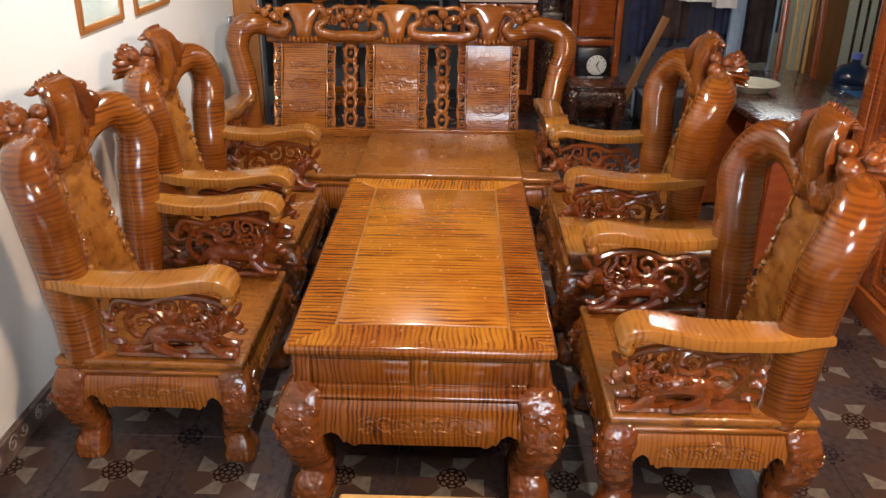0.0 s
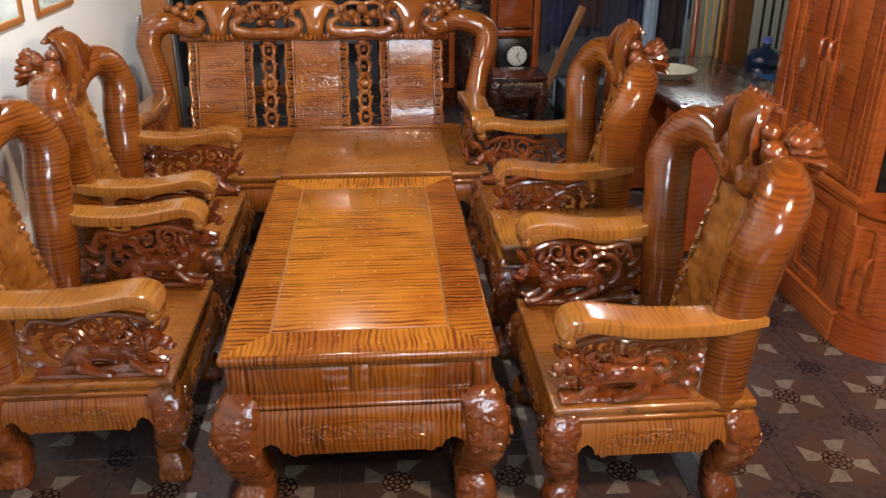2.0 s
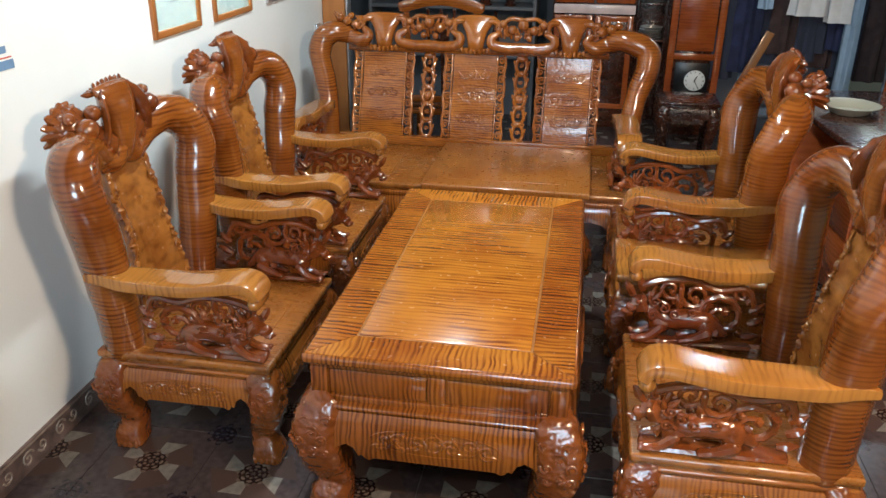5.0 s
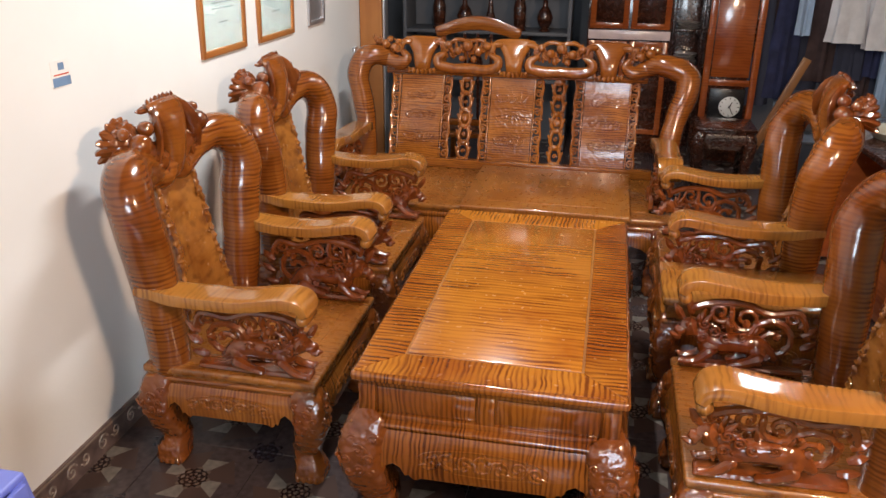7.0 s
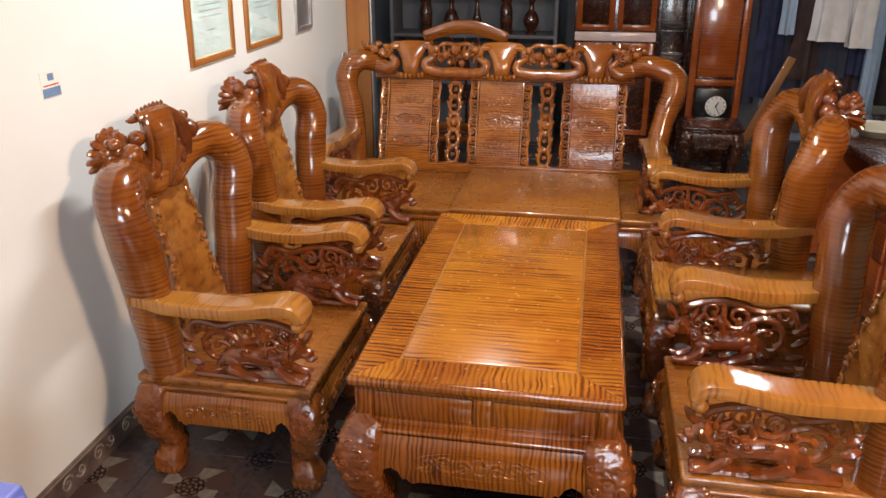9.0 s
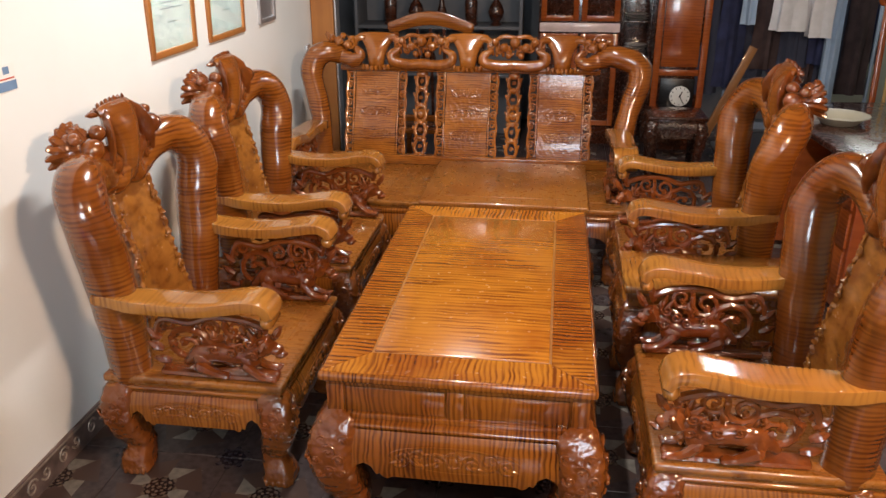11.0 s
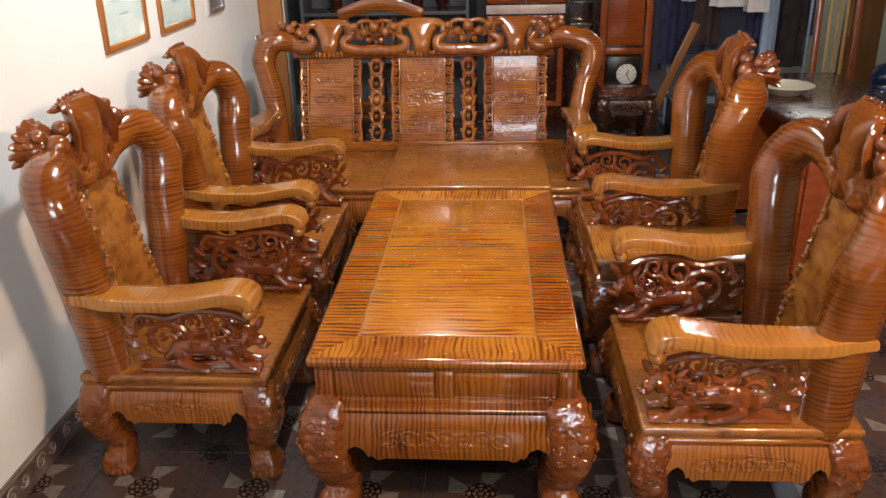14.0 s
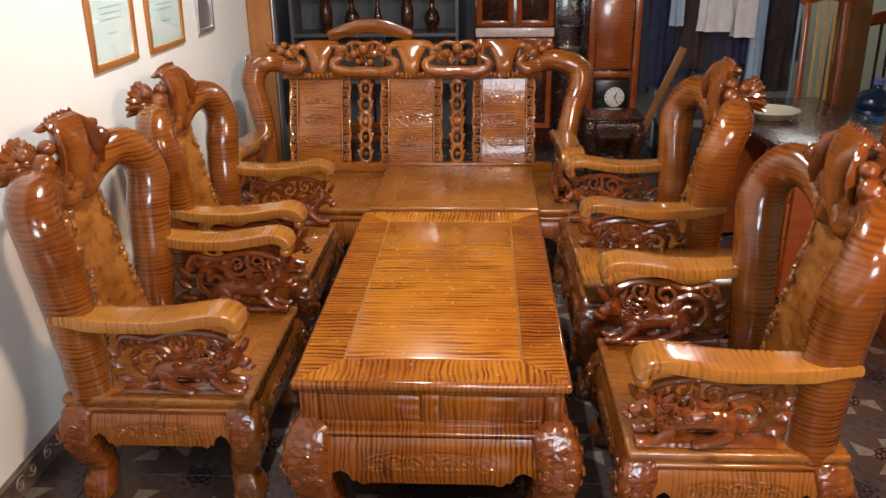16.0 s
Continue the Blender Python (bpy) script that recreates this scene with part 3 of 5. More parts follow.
def carved_base(owner, x0, x1, y0, y1, top, low, leg_r, out, mat_x, mat_y, leg_mat, reliefs=True):
    """Legs and swelling aprons of a low carved piece."""
    cx, cy = (x0 + x1) / 2, (y0 + y1) / 2
    hx, hy = (x1 - x0) / 2, (y1 - y0) / 2
    for sx in (-1, 1):
        for sy in (-1, 1):
            leg = part("leg", leg_mesh(sx, sy, top, low, out, leg_r), leg_mat, owner, "carved cabriole leg")
            leg.location = (cx + sx * (hx - leg_r), cy + sy * (hy - leg_r), 0)
    for s in (-1, 1):
        for along in (0, 1):
            half, far, mat = ((hx, hy, mat_x), (hy, hx, mat_y))[along]
            turn = (0 if s < 0 else 180) + (90 if along else 0)
            face = Matrix.Translation((cx, cy, 0)) @ Matrix.Rotation(radians(turn), 4, "Z") @ Matrix.Translation((0, -far + 0.003, 0)) @ Matrix.Rotation(radians(90), 4, "X")
            part("apron", apron_mesh(half - leg_r * 1.25, top, low, out, face), mat, owner)
            if reliefs:
                bm = bmesh.new()
                relief(bm, face @ Matrix.Translation((0, top + (low - top) * 0.5, out * 0.49)), min(half * 0.46, 0.19), (top - low) * 0.4, 3, 0.0065)
                part("carved_relief", bm, mat, owner)


def carved_beast(sy):
    """Openwork under an arm rest: a crouching beast among tendrils; x forward, thickness along y."""
    bm = bmesh.new()
    U, V = (1, 0, 0), (0, 0, 1)
    y = 0.0
    # plinth
    sweep(bm, [(-0.13, y, 0.012, 0.03, 0.012), (0.1, y, 0.012, 0.034, 0.013), (0.29, y, 0.012, 0.034, 0.012)], seg=8, steps=3, power=3, side=(0, 1, 0))
    # body, haunch, chest, head
    sweep(bm, [(-0.03, y, 0.06, 0.02, 0.02), (0.03, y, 0.10, 0.036, 0.04), (0.11, y, 0.105, 0.036, 0.042), (0.19, y, 0.10, 0.034, 0.038), (0.24, y, 0.14, 0.03, 0.034)], seg=12, steps=4)
    blob(bm, 0.03, y, 0.085, 0.045, 0.042, 0.05, 0.25)
    blob(bm, 0.20, y, 0.085, 0.042, 0.04, 0.045, 0.25)
    blob(bm, 0.265, y, 0.15, 0.042, 0.036, 0.04, 0.4, seed=3)
    blob(bm, 0.305, y, 0.135, 0.026, 0.026, 0.02, 0.3)
    for k in range(7):
        a = 0.5 + k * 0.5
        leaf(bm, (0.24, y + 0.012 * (-1) ** k, 0.155), (0.24 - 0.055 * math.cos(a - 0.8), y + 0.02 * (-1) ** k, 0.16 + 0.06 * math.sin(a - 0.3)), 0.012, 0.008)
    for s in (-1, 1):
        blob(bm, 0.285, s * 0.028, 0.165, 0.012, sub=1)
        sweep(bm, [(0.2, s * 0.03, 0.07, 0.02, 0.02), (0.24, s * 0.034, 0.035, 0.016, 0.016), (0.285, s * 0.034, 0.026, 0.016, 0.012)], seg=8, steps=3)
        sweep(bm, [(0.03, s * 0.034, 0.06, 0.026, 0.026), (0.075, s * 0.038, 0.04, 0.018, 0.018), (0.12, s * 0.036, 0.028, 0.018, 0.012)], seg=8, steps=3)
        for k in range(3):
            blob(bm, 0.292 + 0.002 * k, s * (0.024 + 0.011 * k), 0.028, 0.012, 0.007, 0.009, sub=1)
        # mane curls
        for k, (a, b, r) in enumerate(((0.225, 0.175, 0.02), (0.19, 0.15, 0.022), (0.23, 0.12, 0.018), (0.15, 0.13, 0.02), (0.09, 0.14, 0.018))):
            scroll(bm, (a, s * 0.034, b), U, V, r, 1.3, 0.006, k * 1.3, 1 if k % 2 else -1)
    # large tail ring and tendrils up to the arm
    scroll(bm, (-0.02, y, 0.125), U, V, 0.098, 1.55, 0.017, -1.2, 1, 0.22)
    scroll(bm, (0.08, y + 0.004, 0.20), U, V, 0.055, 1.35, 0.012, 0.4, -1, 0.25)
    scroll(bm, (0.17, y - 0.004, 0.215), U, V, 0.046, 1.3, 0.011, 2.5, 1, 0.25)
    scroll(bm, (-0.085, y, 0.215), U, V, 0.038, 1.3, 0.011, 4.0, -1, 0.25)
    sweep(bm, [(-0.14, y, 0.15, 0.012, 0.012), (-0.10, y, 0.235, 0.014, 0.014), (0.0, y, 0.225, 0.014, 0.014), (0.09, y, 0.255, 0.014, 0.014), (0.2, y, 0.25, 0.014, 0.014), (0.27, y, 0.225, 0.016, 0.016)], seg=8, steps=4)
    for k, (a, b, c, d) in enumerate(((-0.12, 0.10, -0.175, 0.13), (-0.12, 0.15, -0.17, 0.19), (-0.10, 0.05, -0.165, 0.06), (0.30, 0.18, 0.335, 0.235), (0.27, 0.2, 0.29, 0.27), (0.30, 0.11, 0.345, 0.12), (0.05, 0.13, 0.03, 0.19), (0.13, 0.14, 0.14, 0.2))):
        leaf(bm, (a, y, b), (c, y, d), 0.018, 0.012)
    for k in range(16):
        blob(bm, -0.1 + 0.36 * random.random(), (random.random() - 0.5) * 0.05, 0.05 + 0.17 * random.random(), 0.011 + 0.008 * random.random(), rough=0.4, sub=1, seed=k)
    return bm


def crest_carving(sy):
    """A lotus at one shoulder of a chair's crest: a ball in a cupped fan of pointed petals; grows towards sy along y."""
    bm = bmesh.new()
    sweep(bm, [(0.0, sy * -0.06, -0.06, 0.045, 0.05), (-0.005, sy * 0.01, -0.02, 0.05, 0.055), (-0.03, sy * 0.07, 0.01, 0.045, 0.05), (-0.05, sy * 0.10, 0.03, 0.03, 0.036)], seg=14, steps=4, wobble=0.012, seed=2, grain=30)
    cx, cy, cz = -0.018, 0.066, 0.032
    for row, (count, reach, lift, wide) in enumerate(((9, 0.112, 0.0, 0.026), (7, 0.082, 0.012, 0.022))):
        for k in range(count):
            a = radians(-35 + 205 * (k + 0.5 * row) / (count - 0.5))
            u, w = math.cos(a), math.sin(a)
            base = (cx + 0.005, sy * (cy + 0.025 * u), cz + 0.025 * w)
            tip = (cx - 0.075 + 0.03 * row + 0.02 * w, sy * (cy + reach * u), cz + lift + reach * 0.82 * w)
            leaf(bm, base, tip, wide, 0.013, (-0.03 + 0.012 * row, sy * 0.012 * u, 0.012 * w))
    for k, (a, b, c, r) in enumerate(((0.038, 0.012, 0.0, 0.044), (0.03, -0.045, 0.045, 0.032), (0.03, -0.052, -0.032, 0.03), (0.0, 0.05, 0.045, 0.024))):
        blob(bm, cx + a, sy * (cy + b), cz + c, r, r, r * 0.96, 0.08, seed=k)
    # rolled leaf between the flower and the shield
    sweep(bm, [(-0.015, sy * -0.075, 0.135, 0.010, 0.02), (0.015, sy * -0.035, 0.118, 0.012, 0.028), (0.04, sy * -0.01, 0.07, 0.013, 0.03), (0.048, sy * 0.005, 0.01, 0.012, 0.026), (0.04, sy * 0.02, -0.05, 0.009, 0.016)], seg=10, steps=4, wobble=0.004, grain=40)
    for k in range(5):
        f = k / 4
        leaf(bm, (0.0 - 0.01 * f, sy * (-0.07 + 0.05 * f), 0.125 + 0.006 * f), (-0.03, sy * (-0.065 + 0.075 * f), 0.155 - 0.02 * f), 0.010, 0.008)
    for k, (b, c, r) in enumerate(((0.055, -0.035, 0.026), (0.11, -0.03, 0.02), (0.0, -0.055, 0.024))):
        scroll(bm, (0.04, sy * b, c), (0, 1, 0), (0, 0, 1), r, 1.3, 0.009, k * 2, 1 if k % 2 else -1)
    for k in range(6):
        blob(bm, 0.03 + 0.02 * random.random(), sy * (0.0 + 0.1 * random.random()), -0.05 + 0.03 * random.random(), 0.009 + 0.006 * random.random(), rough=0.4, sub=1, seed=k)
    return bm


def armchair(m, lean=0.0):
    """Low carved throne-like armchair: x forward, origin on the floor under the seat's middle."""
    ob = thing("armchair", m, "varnished honey-brown carved hardwood armchair with thick curved posts", "armchair", "armchairs beside the table")
    HX, HY, Z = 0.34, 0.38, 0.345
    seat = part("seat", box(box(bmesh.new(), -HX, HX, -HY, HY, Z - 0.032, Z, bevel=0.011, segs=3), -HX + 0.012, HX - 0.012, -HY + 0.012, HY - 0.012, Z - 0.045, Z - 0.028, bevel=0.004), WOOD_SEAT, ob)
    part("seat_panel", B(-HX + 0.14, HX - 0.09, -HY + 0.12, HY - 0.12, Z - 0.01, Z + 0.003, bevel=0.003), WOOD_SEAT, seat)
    part("moulding", box(box(bmesh.new(), -HX + 0.004, HX - 0.004, -HY + 0.004, HY - 0.004, Z - 0.062, Z - 0.043, bevel=0.009, segs=3), -HX + 0.016, HX - 0.016, -HY + 0.016, HY - 0.016, Z - 0.075, Z - 0.06, bevel=0.003), WOOD_APRON, ob)
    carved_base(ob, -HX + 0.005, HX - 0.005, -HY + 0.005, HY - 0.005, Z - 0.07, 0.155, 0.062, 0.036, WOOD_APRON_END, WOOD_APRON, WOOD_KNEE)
    for s in (-1, 1):
        post = [(-0.258, s * 0.312, Z - 0.01, 0.072, 0.078), (-0.256, s * 0.325, Z + 0.12, 0.073, 0.08), (-0.256, s * 0.348, 0.62, 0.075, 0.084), (-0.257, s * 0.38, 0.8, 0.077, 0.087), (-0.256, s * 0.41, 0.91, 0.08, 0.087), (-0.272, s * 0.41, 0.99, 0.083, 0.083), (-0.302, s * 0.365, 1.05, 0.082, 0.082), (-0.332, s * 0.29, 1.072, 0.074, 0.074), (-0.35, s * 0.2, 1.05, 0.066, 0.066), (-0.362, s * 0.12, 1.0, 0.056, 0.056), (-0.35, s * 0.06, 0.985, 0.048, 0.048), (-0.335, s * 0.035, 1.02, 0.035, 0.035)]
        post = [(x + lean * max(0.0, min(1.0, (1.06 - z) / 0.2)), y, z, a, b) for x, y, z, a, b in post]
        bm = bmesh.new()
        sweep(bm, post, seg=28, steps=7, wobble=0.006, seed=s)
        part("post", bm, WOOD_POST, ob, "thick swan-necked post with striped figure")
        arm = bmesh.new()
        y = s * 0.37
        sweep(arm, [(-0.29, y + s * 0.062, 0.672, 0.006, 0.014), (-0.24, y + s * 0.04, 0.668, 0.03, 0.02), (-0.17, y + s * 0.012, 0.655, 0.058, 0.022), (-0.05, y, 0.648, 0.066, 0.021), (0.08, y, 0.651, 0.07, 0.021), (0.19, y, 0.668, 0.07, 0.021), (0.265, y, 0.679, 0.069, 0.02), (0.312, y, 0.668, 0.067, 0.018), (0.332, y, 0.636, 0.064, 0.016)], seg=28, steps=5, power=9, side=(0, 1, 0))
        sweep(arm, [(0.318, y - s * 0.034, 0.614, 0.026, 0.026), (0.318, y + s * 0.034, 0.614, 0.026, 0.026)], seg=14, steps=1)
        part("armrest", arm, WOOD_ARM, ob, "scrolled arm rest")
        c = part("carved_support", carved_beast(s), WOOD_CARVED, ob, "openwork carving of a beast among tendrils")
        c.location = (0.015, s * 0.325, Z)
        c.rotation_euler = (radians(-8 * s), 0, 0)
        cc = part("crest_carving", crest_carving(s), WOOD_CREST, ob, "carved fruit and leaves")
        cc.location = (-0.352, s * 0.13, 1.105)
    # splat: a leaning slab with ragged carved edges
    bm = bmesh.new()
    prof = [(0.33, -0.255), (0.45, -0.258), (0.6, -0.275), (0.75, -0.305), (0.9, -0.34), (1.0, -0.362), (1.10, -0.38)]
    rows = spline([(x, 0, z) for z, x in prof], 4)
    grid = []
    for i, p in enumerate(rows):
        f = i / (len(rows) - 1)
        w = 0.176 - 0.058 * min(1.0, f * 1.25) + 0.010 * math.sin(f * 11)
        row = []
        for k in range(9):
            u = k / 8 * 2 - 1
            row.append((p[0] - 0.022 * (1 - u * u) + 0.003 * noise.noise(Vector((u * 4, f * 9, 0))), u * w + 0.006 * noise.noise(Vector((k, f * 30, 1))) * abs(u), p[2]))
        grid.append(row)
    fr = [[bm.verts.new((x + 0.018, y, z)) for x, y, z in r] for r in grid]
    bk = [[bm.verts.new((x - 0.018, y, z)) for x, y, z in r] for r in grid]
    for a, flip in ((fr, 0), (bk, 1)):
        for r, q in zip(a, a[1:]):
            for k in range(8):
                bm.faces.new((r[k], r[k + 1], q[k + 1], q[k]))
    for k in (0, 8):
        for i in range(len(fr) - 1):
            bm.faces.new((fr[i][k], fr[i + 1][k], bk[i + 1][k], bk[i][k]))
    for i in (0, -1):
        for k in range(8):
            bm.faces.new((fr[i][k], fr[i][k + 1], bk[i][k + 1], bk[i][k]))
    splat = part("backrest", bm, WOOD_BACK, ob, "leaning burr-wood back panel")
    for s in (-1, 1):
        bm = bmesh.new()
        edge = [grid[i][8 if s > 0 else 0] for i in range(1, len(grid) - 1)]
        sweep(bm, [(x + 0.014, y, z, 0.012, 0.010) for x, y, z in edge], seg=9, steps=4, wobble=0.016, grain=70, seed=s)
        for i in range(2, len(edge), 4):
            x, y, z = edge[i]
            scroll(bm, (x + 0.02, y - s * 0.008, z), (0, 1, 0), (0, 0, 1), 0.02, 1.2, 0.006, i, s)
        part("carved_edge", bm, WOOD_BACK, splat, "knobbly carved edge")
    # crest shield between the shoulders
    bm = bmesh.new()
    sweep(bm, [(-0.34, 0, 0.99, 0.048, 0.03), (-0.33, 0, 1.05, 0.052, 0.04), (-0.328, 0, 1.12, 0.062, 0.046), (-0.332, 0, 1.185, 0.085, 0.042), (-0.342, 0, 1.232, 0.105, 0.026), (-0.356, 0, 1.255, 0.108, 0.012)], seg=20, steps=5, power=2.6, side=(0, 1, 0))
    part("crest_shield", bm, WOOD_SHIELD, ob, "smooth shield-shaped crest block")
    bm = bmesh.new()
    for k in range(7):
        a = (k - 3) / 3
        blob(bm, -0.318, 0.075 * a, 1.0 + 0.018 * a * a, 0.013, 0.013, 0.024, 0.2, 1, k)
        blob(bm, -0.362, 0.085 * a, 1.268 - 0.006 * a * a, 0.009, 0.010, 0.014, 0.4, 1, k)
    part("crest_fringe", bm, WOOD_CREST, ob)
    return ob


chair = armchair(pose(-0.98, 2.765, 0, 0, 0, 0))
copy_thing(chair, pose(-1.0, 3.845, 0, 0, 0, 0))
across = armchair(pose(0.955, 2.505, 0, 0, 0, 180), 0.024)
copy_thing(across, pose(0.955, 3.92, 0, 0, 0, 180))


def coffee_table(m, W, L, H):
    """Long low table: x across, y along; panelled drawer box above a carved base."""
    ob = thing("coffee_table", m, "long low varnished curly hardwood coffee table with drawers", "table")
    hx, hy = W / 2, L / 2
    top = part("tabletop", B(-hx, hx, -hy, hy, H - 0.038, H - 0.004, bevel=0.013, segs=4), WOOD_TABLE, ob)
    i, w = 0.012, 0.148
    flat = lambda pts: [(x, y) for x, y in pts]
    z = Matrix.Translation((0, 0, H - 0.004))
    for s in (-1, 1):
        g = 0.0012
        bm = plate(bmesh.new(), flat([(s * (hx - i), -hy + i + g), (s * (hx - i), hy - i - g), (s * (hx - w + g), hy - w), (s * (hx - w + g), -hy + w)]), 0.008, z)
        part("frame_board", bm, WOOD_TOP_SIDE, top)
        bm = plate(bmesh.new(), flat([(-hx + i + g, s * (hy - i)), (hx - i - g, s * (hy - i)), (hx - w, s * (hy - w + g)), (-hx + w, s * (hy - w + g))]), 0.008, z)
        part("frame_board", bm, WOOD_TOP_ALONG, top)
    part("groove", B(-hx + w - 0.004, hx - w + 0.004, -hy + w - 0.004, hy - w + 0.004, H - 0.014, H - 0.0025, bevel=0), WOOD_GROOVE_HIGHLIGHT, top, "groove round the panel, its highlight line painted pale")
    part("centre_panel", B(-hx + w + 0.006, hx - w - 0.006, -hy + w + 0.006, hy - w - 0.006, H - 0.012, H + 0.001, bevel=0.005, segs=2), WOOD_TOP_ACROSS, top, "centre panel with bold cross stripes")
    # drawer box
    bx, by, z0, z1 = hx - 0.022, hy - 0.022, H - 0.18, H - 0.038
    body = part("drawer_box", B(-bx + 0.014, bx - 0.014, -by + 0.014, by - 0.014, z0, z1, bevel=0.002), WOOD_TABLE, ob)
    for s in (-1, 1):
        bm = bmesh.new()
        y0, y1 = sorted((s * by, s * (by - 0.024)))
        box(bm, -bx, bx, y0, y1, z1 - 0.02, z1, bevel=0.003)
        box(bm, -bx, bx, y0, y1, z0, z0 + 0.02, bevel=0.003)
        for c in (-bx + 0.028, 0, bx - 0.028):
            box(bm, c - 0.028, c + 0.028, y0 + 0.001, y1 - 0.001, z0 + 0.019, z1 - 0.019, bevel=0.003)
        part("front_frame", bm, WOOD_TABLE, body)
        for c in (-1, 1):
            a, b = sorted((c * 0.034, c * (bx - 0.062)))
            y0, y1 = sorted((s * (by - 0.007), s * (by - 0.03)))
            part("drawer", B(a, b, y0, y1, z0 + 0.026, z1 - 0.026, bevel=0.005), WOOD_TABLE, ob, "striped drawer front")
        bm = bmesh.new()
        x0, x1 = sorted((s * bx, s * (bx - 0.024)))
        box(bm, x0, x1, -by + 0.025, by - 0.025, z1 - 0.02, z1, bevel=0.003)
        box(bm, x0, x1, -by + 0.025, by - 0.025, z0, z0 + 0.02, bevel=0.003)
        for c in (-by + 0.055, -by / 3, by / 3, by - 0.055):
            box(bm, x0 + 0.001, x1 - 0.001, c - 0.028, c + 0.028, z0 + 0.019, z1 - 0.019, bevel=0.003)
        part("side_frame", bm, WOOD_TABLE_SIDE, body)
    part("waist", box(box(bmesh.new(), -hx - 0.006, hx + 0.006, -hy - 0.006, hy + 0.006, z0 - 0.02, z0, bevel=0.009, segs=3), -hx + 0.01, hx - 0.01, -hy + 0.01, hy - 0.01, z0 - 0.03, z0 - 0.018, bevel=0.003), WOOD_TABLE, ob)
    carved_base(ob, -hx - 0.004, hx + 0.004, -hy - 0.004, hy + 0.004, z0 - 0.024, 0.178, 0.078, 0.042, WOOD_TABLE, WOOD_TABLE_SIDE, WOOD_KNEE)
    return ob


coffee_table(pose(0, 3.005, 0), 0.886, 1.64, 0.546)


def sofa(m):
    """Carved bench: x along it, front towards -y."""
    ob = thing("sofa", m, "long varnished carved hardwood sofa with three back panels", "sofa")
    HX, Y0, Y1, Z = 1.02, -0.47, 0.46, 0.366
    seat = part("seat", box(box(bmesh.new(), -HX, HX, Y0, Y1, Z - 0.034, Z, bevel=0.011, segs=3), -HX + 0.01, HX - 0.01, Y0 + 0.01, Y1 - 0.01, Z - 0.046, Z - 0.03, bevel=0.004), WOOD_SEAT, ob)
    for c in (-0.66, 0, 0.66):
        part("seat_panel", B(c - 0.27, c + 0.27, Y0 + 0.12, Y1 - 0.2, Z - 0.01, Z + 0.003, bevel=0.003), WOOD_SEAT, seat)
    part("moulding", B(-HX - 0.004, HX + 0.004, Y0 - 0.004, Y1 + 0.004, Z - 0.075, Z - 0.044, bevel=0.01, segs=3), WOOD_TABLE, ob)
    carved_base(ob, -HX, HX, Y0, Y1, Z - 0.07, 0.16, 0.07, 0.036, WOOD_TABLE, WOOD_TABLE_SIDE, WOOD_KNEE)
    lean = lambda z: 0.335 + (z - 0.40) * 0.32
    part("bottom_rail", B(-0.93, 0.93, 0.30, 0.36, Z, 0.425, bevel=0.006), WOOD_SOFA, ob)
    up = math.atan(0.32)
    back = Matrix.Translation((0, lean(0.42), 0.42)) @ Matrix.Rotation(-up, 4, "X")
    Hh = 0.545
    for c in (-0.61, 0.0, 0.61):
        w = 0.14
        bm = bmesh.new()
        g0, g1 = [], []
        for i in range(13):
            f = i / 12
            a, b = [], []
            for k in range(7):
                u = k / 6 * 2 - 1
                yy = -0.016 * math.sin(f * math.pi * 2) - 0.016
                a.append(bm.verts.new(back @ Vector((c + u * w, yy, f * Hh))))
                b.append(bm.verts.new(back @ Vector((c + u * w, yy + 0.03, f * Hh))))
            g0.append(a), g1.append(b)
        for g in (g0, g1):
            for r, q in zip(g, g[1:]):
                for k in range(6):
                    bm.faces.new((r[k], r[k + 1], q[k + 1], q[k]))
        for k in (0, 6):
            for i in range(12):
                bm.faces.new((g0[i][k], g0[i + 1][k], g1[i + 1][k], g1[i][k]))
        for i in (0, -1):
            for k in range(6):
                bm.faces.new((g0[i][k], g0[i][k + 1], g1[i][k + 1], g1[i][k]))
        panel = part("back_panel", bm, WOOD_SOFA, ob, "wavy striped back panel with faint relief")
        for j in range(3):
            bm = bmesh.new()
            zz = Hh * (0.24 + 0.26 * j)
            yy = -0.016 * math.sin(zz / Hh * math.pi * 2) - 0.017
            mm = back @ Matrix.Translation((c, yy, zz)) @ Matrix.Rotation(radians(90), 4, "X")
            relief(bm, mm, 0.085, 0.06, 2, 0.0034)
            part("carved_relief", bm, WOOD_SOFA, panel)
        for s in (-1, 1):
            # slim stile and pierced strip beside the panel
            bm = bmesh.new()
            b = bmesh.new()
            x = c + s * (w + 0.009)
            box(b, x - 0.006, x + 0.006, -0.03, 0.012, 0, Hh, bevel=0.003)
            bmesh.ops.transform(b, matrix=back, verts=b.verts)
            join(bm, b)
            part("stile", bm, WOOD_SOFA, ob)
            b = bmesh.new()
            x = c + s * (w + 0.037)
            n = 9
            for j in range(n):
                zz = Hh * (j + 0.5) / n
                scroll(b, (x + 0.004 * (-1) ** j, -0.008, zz), (s * (-1) ** j, 0, 0), (0, 0, 1), 0.027, 1.25, 0.0075, 0.6, 1, 0.3)
                leaf(b, (x, -0.008, zz - 0.02), (x + s * 0.022, -0.008, zz + 0.012), 0.009, 0.007)
            sweep(b, [(x + s * 0.02 + 0.005 * math.sin(j * 1.9), -0.008, Hh * j / 12, 0.0065, 0.009) for j in range(13)], seg=6, steps=2)
            bmesh.ops.transform(b, matrix=back, verts=b.verts)
            part("pierced_strip", b, WOOD_PIERCED, ob, "pierced scroll strip")
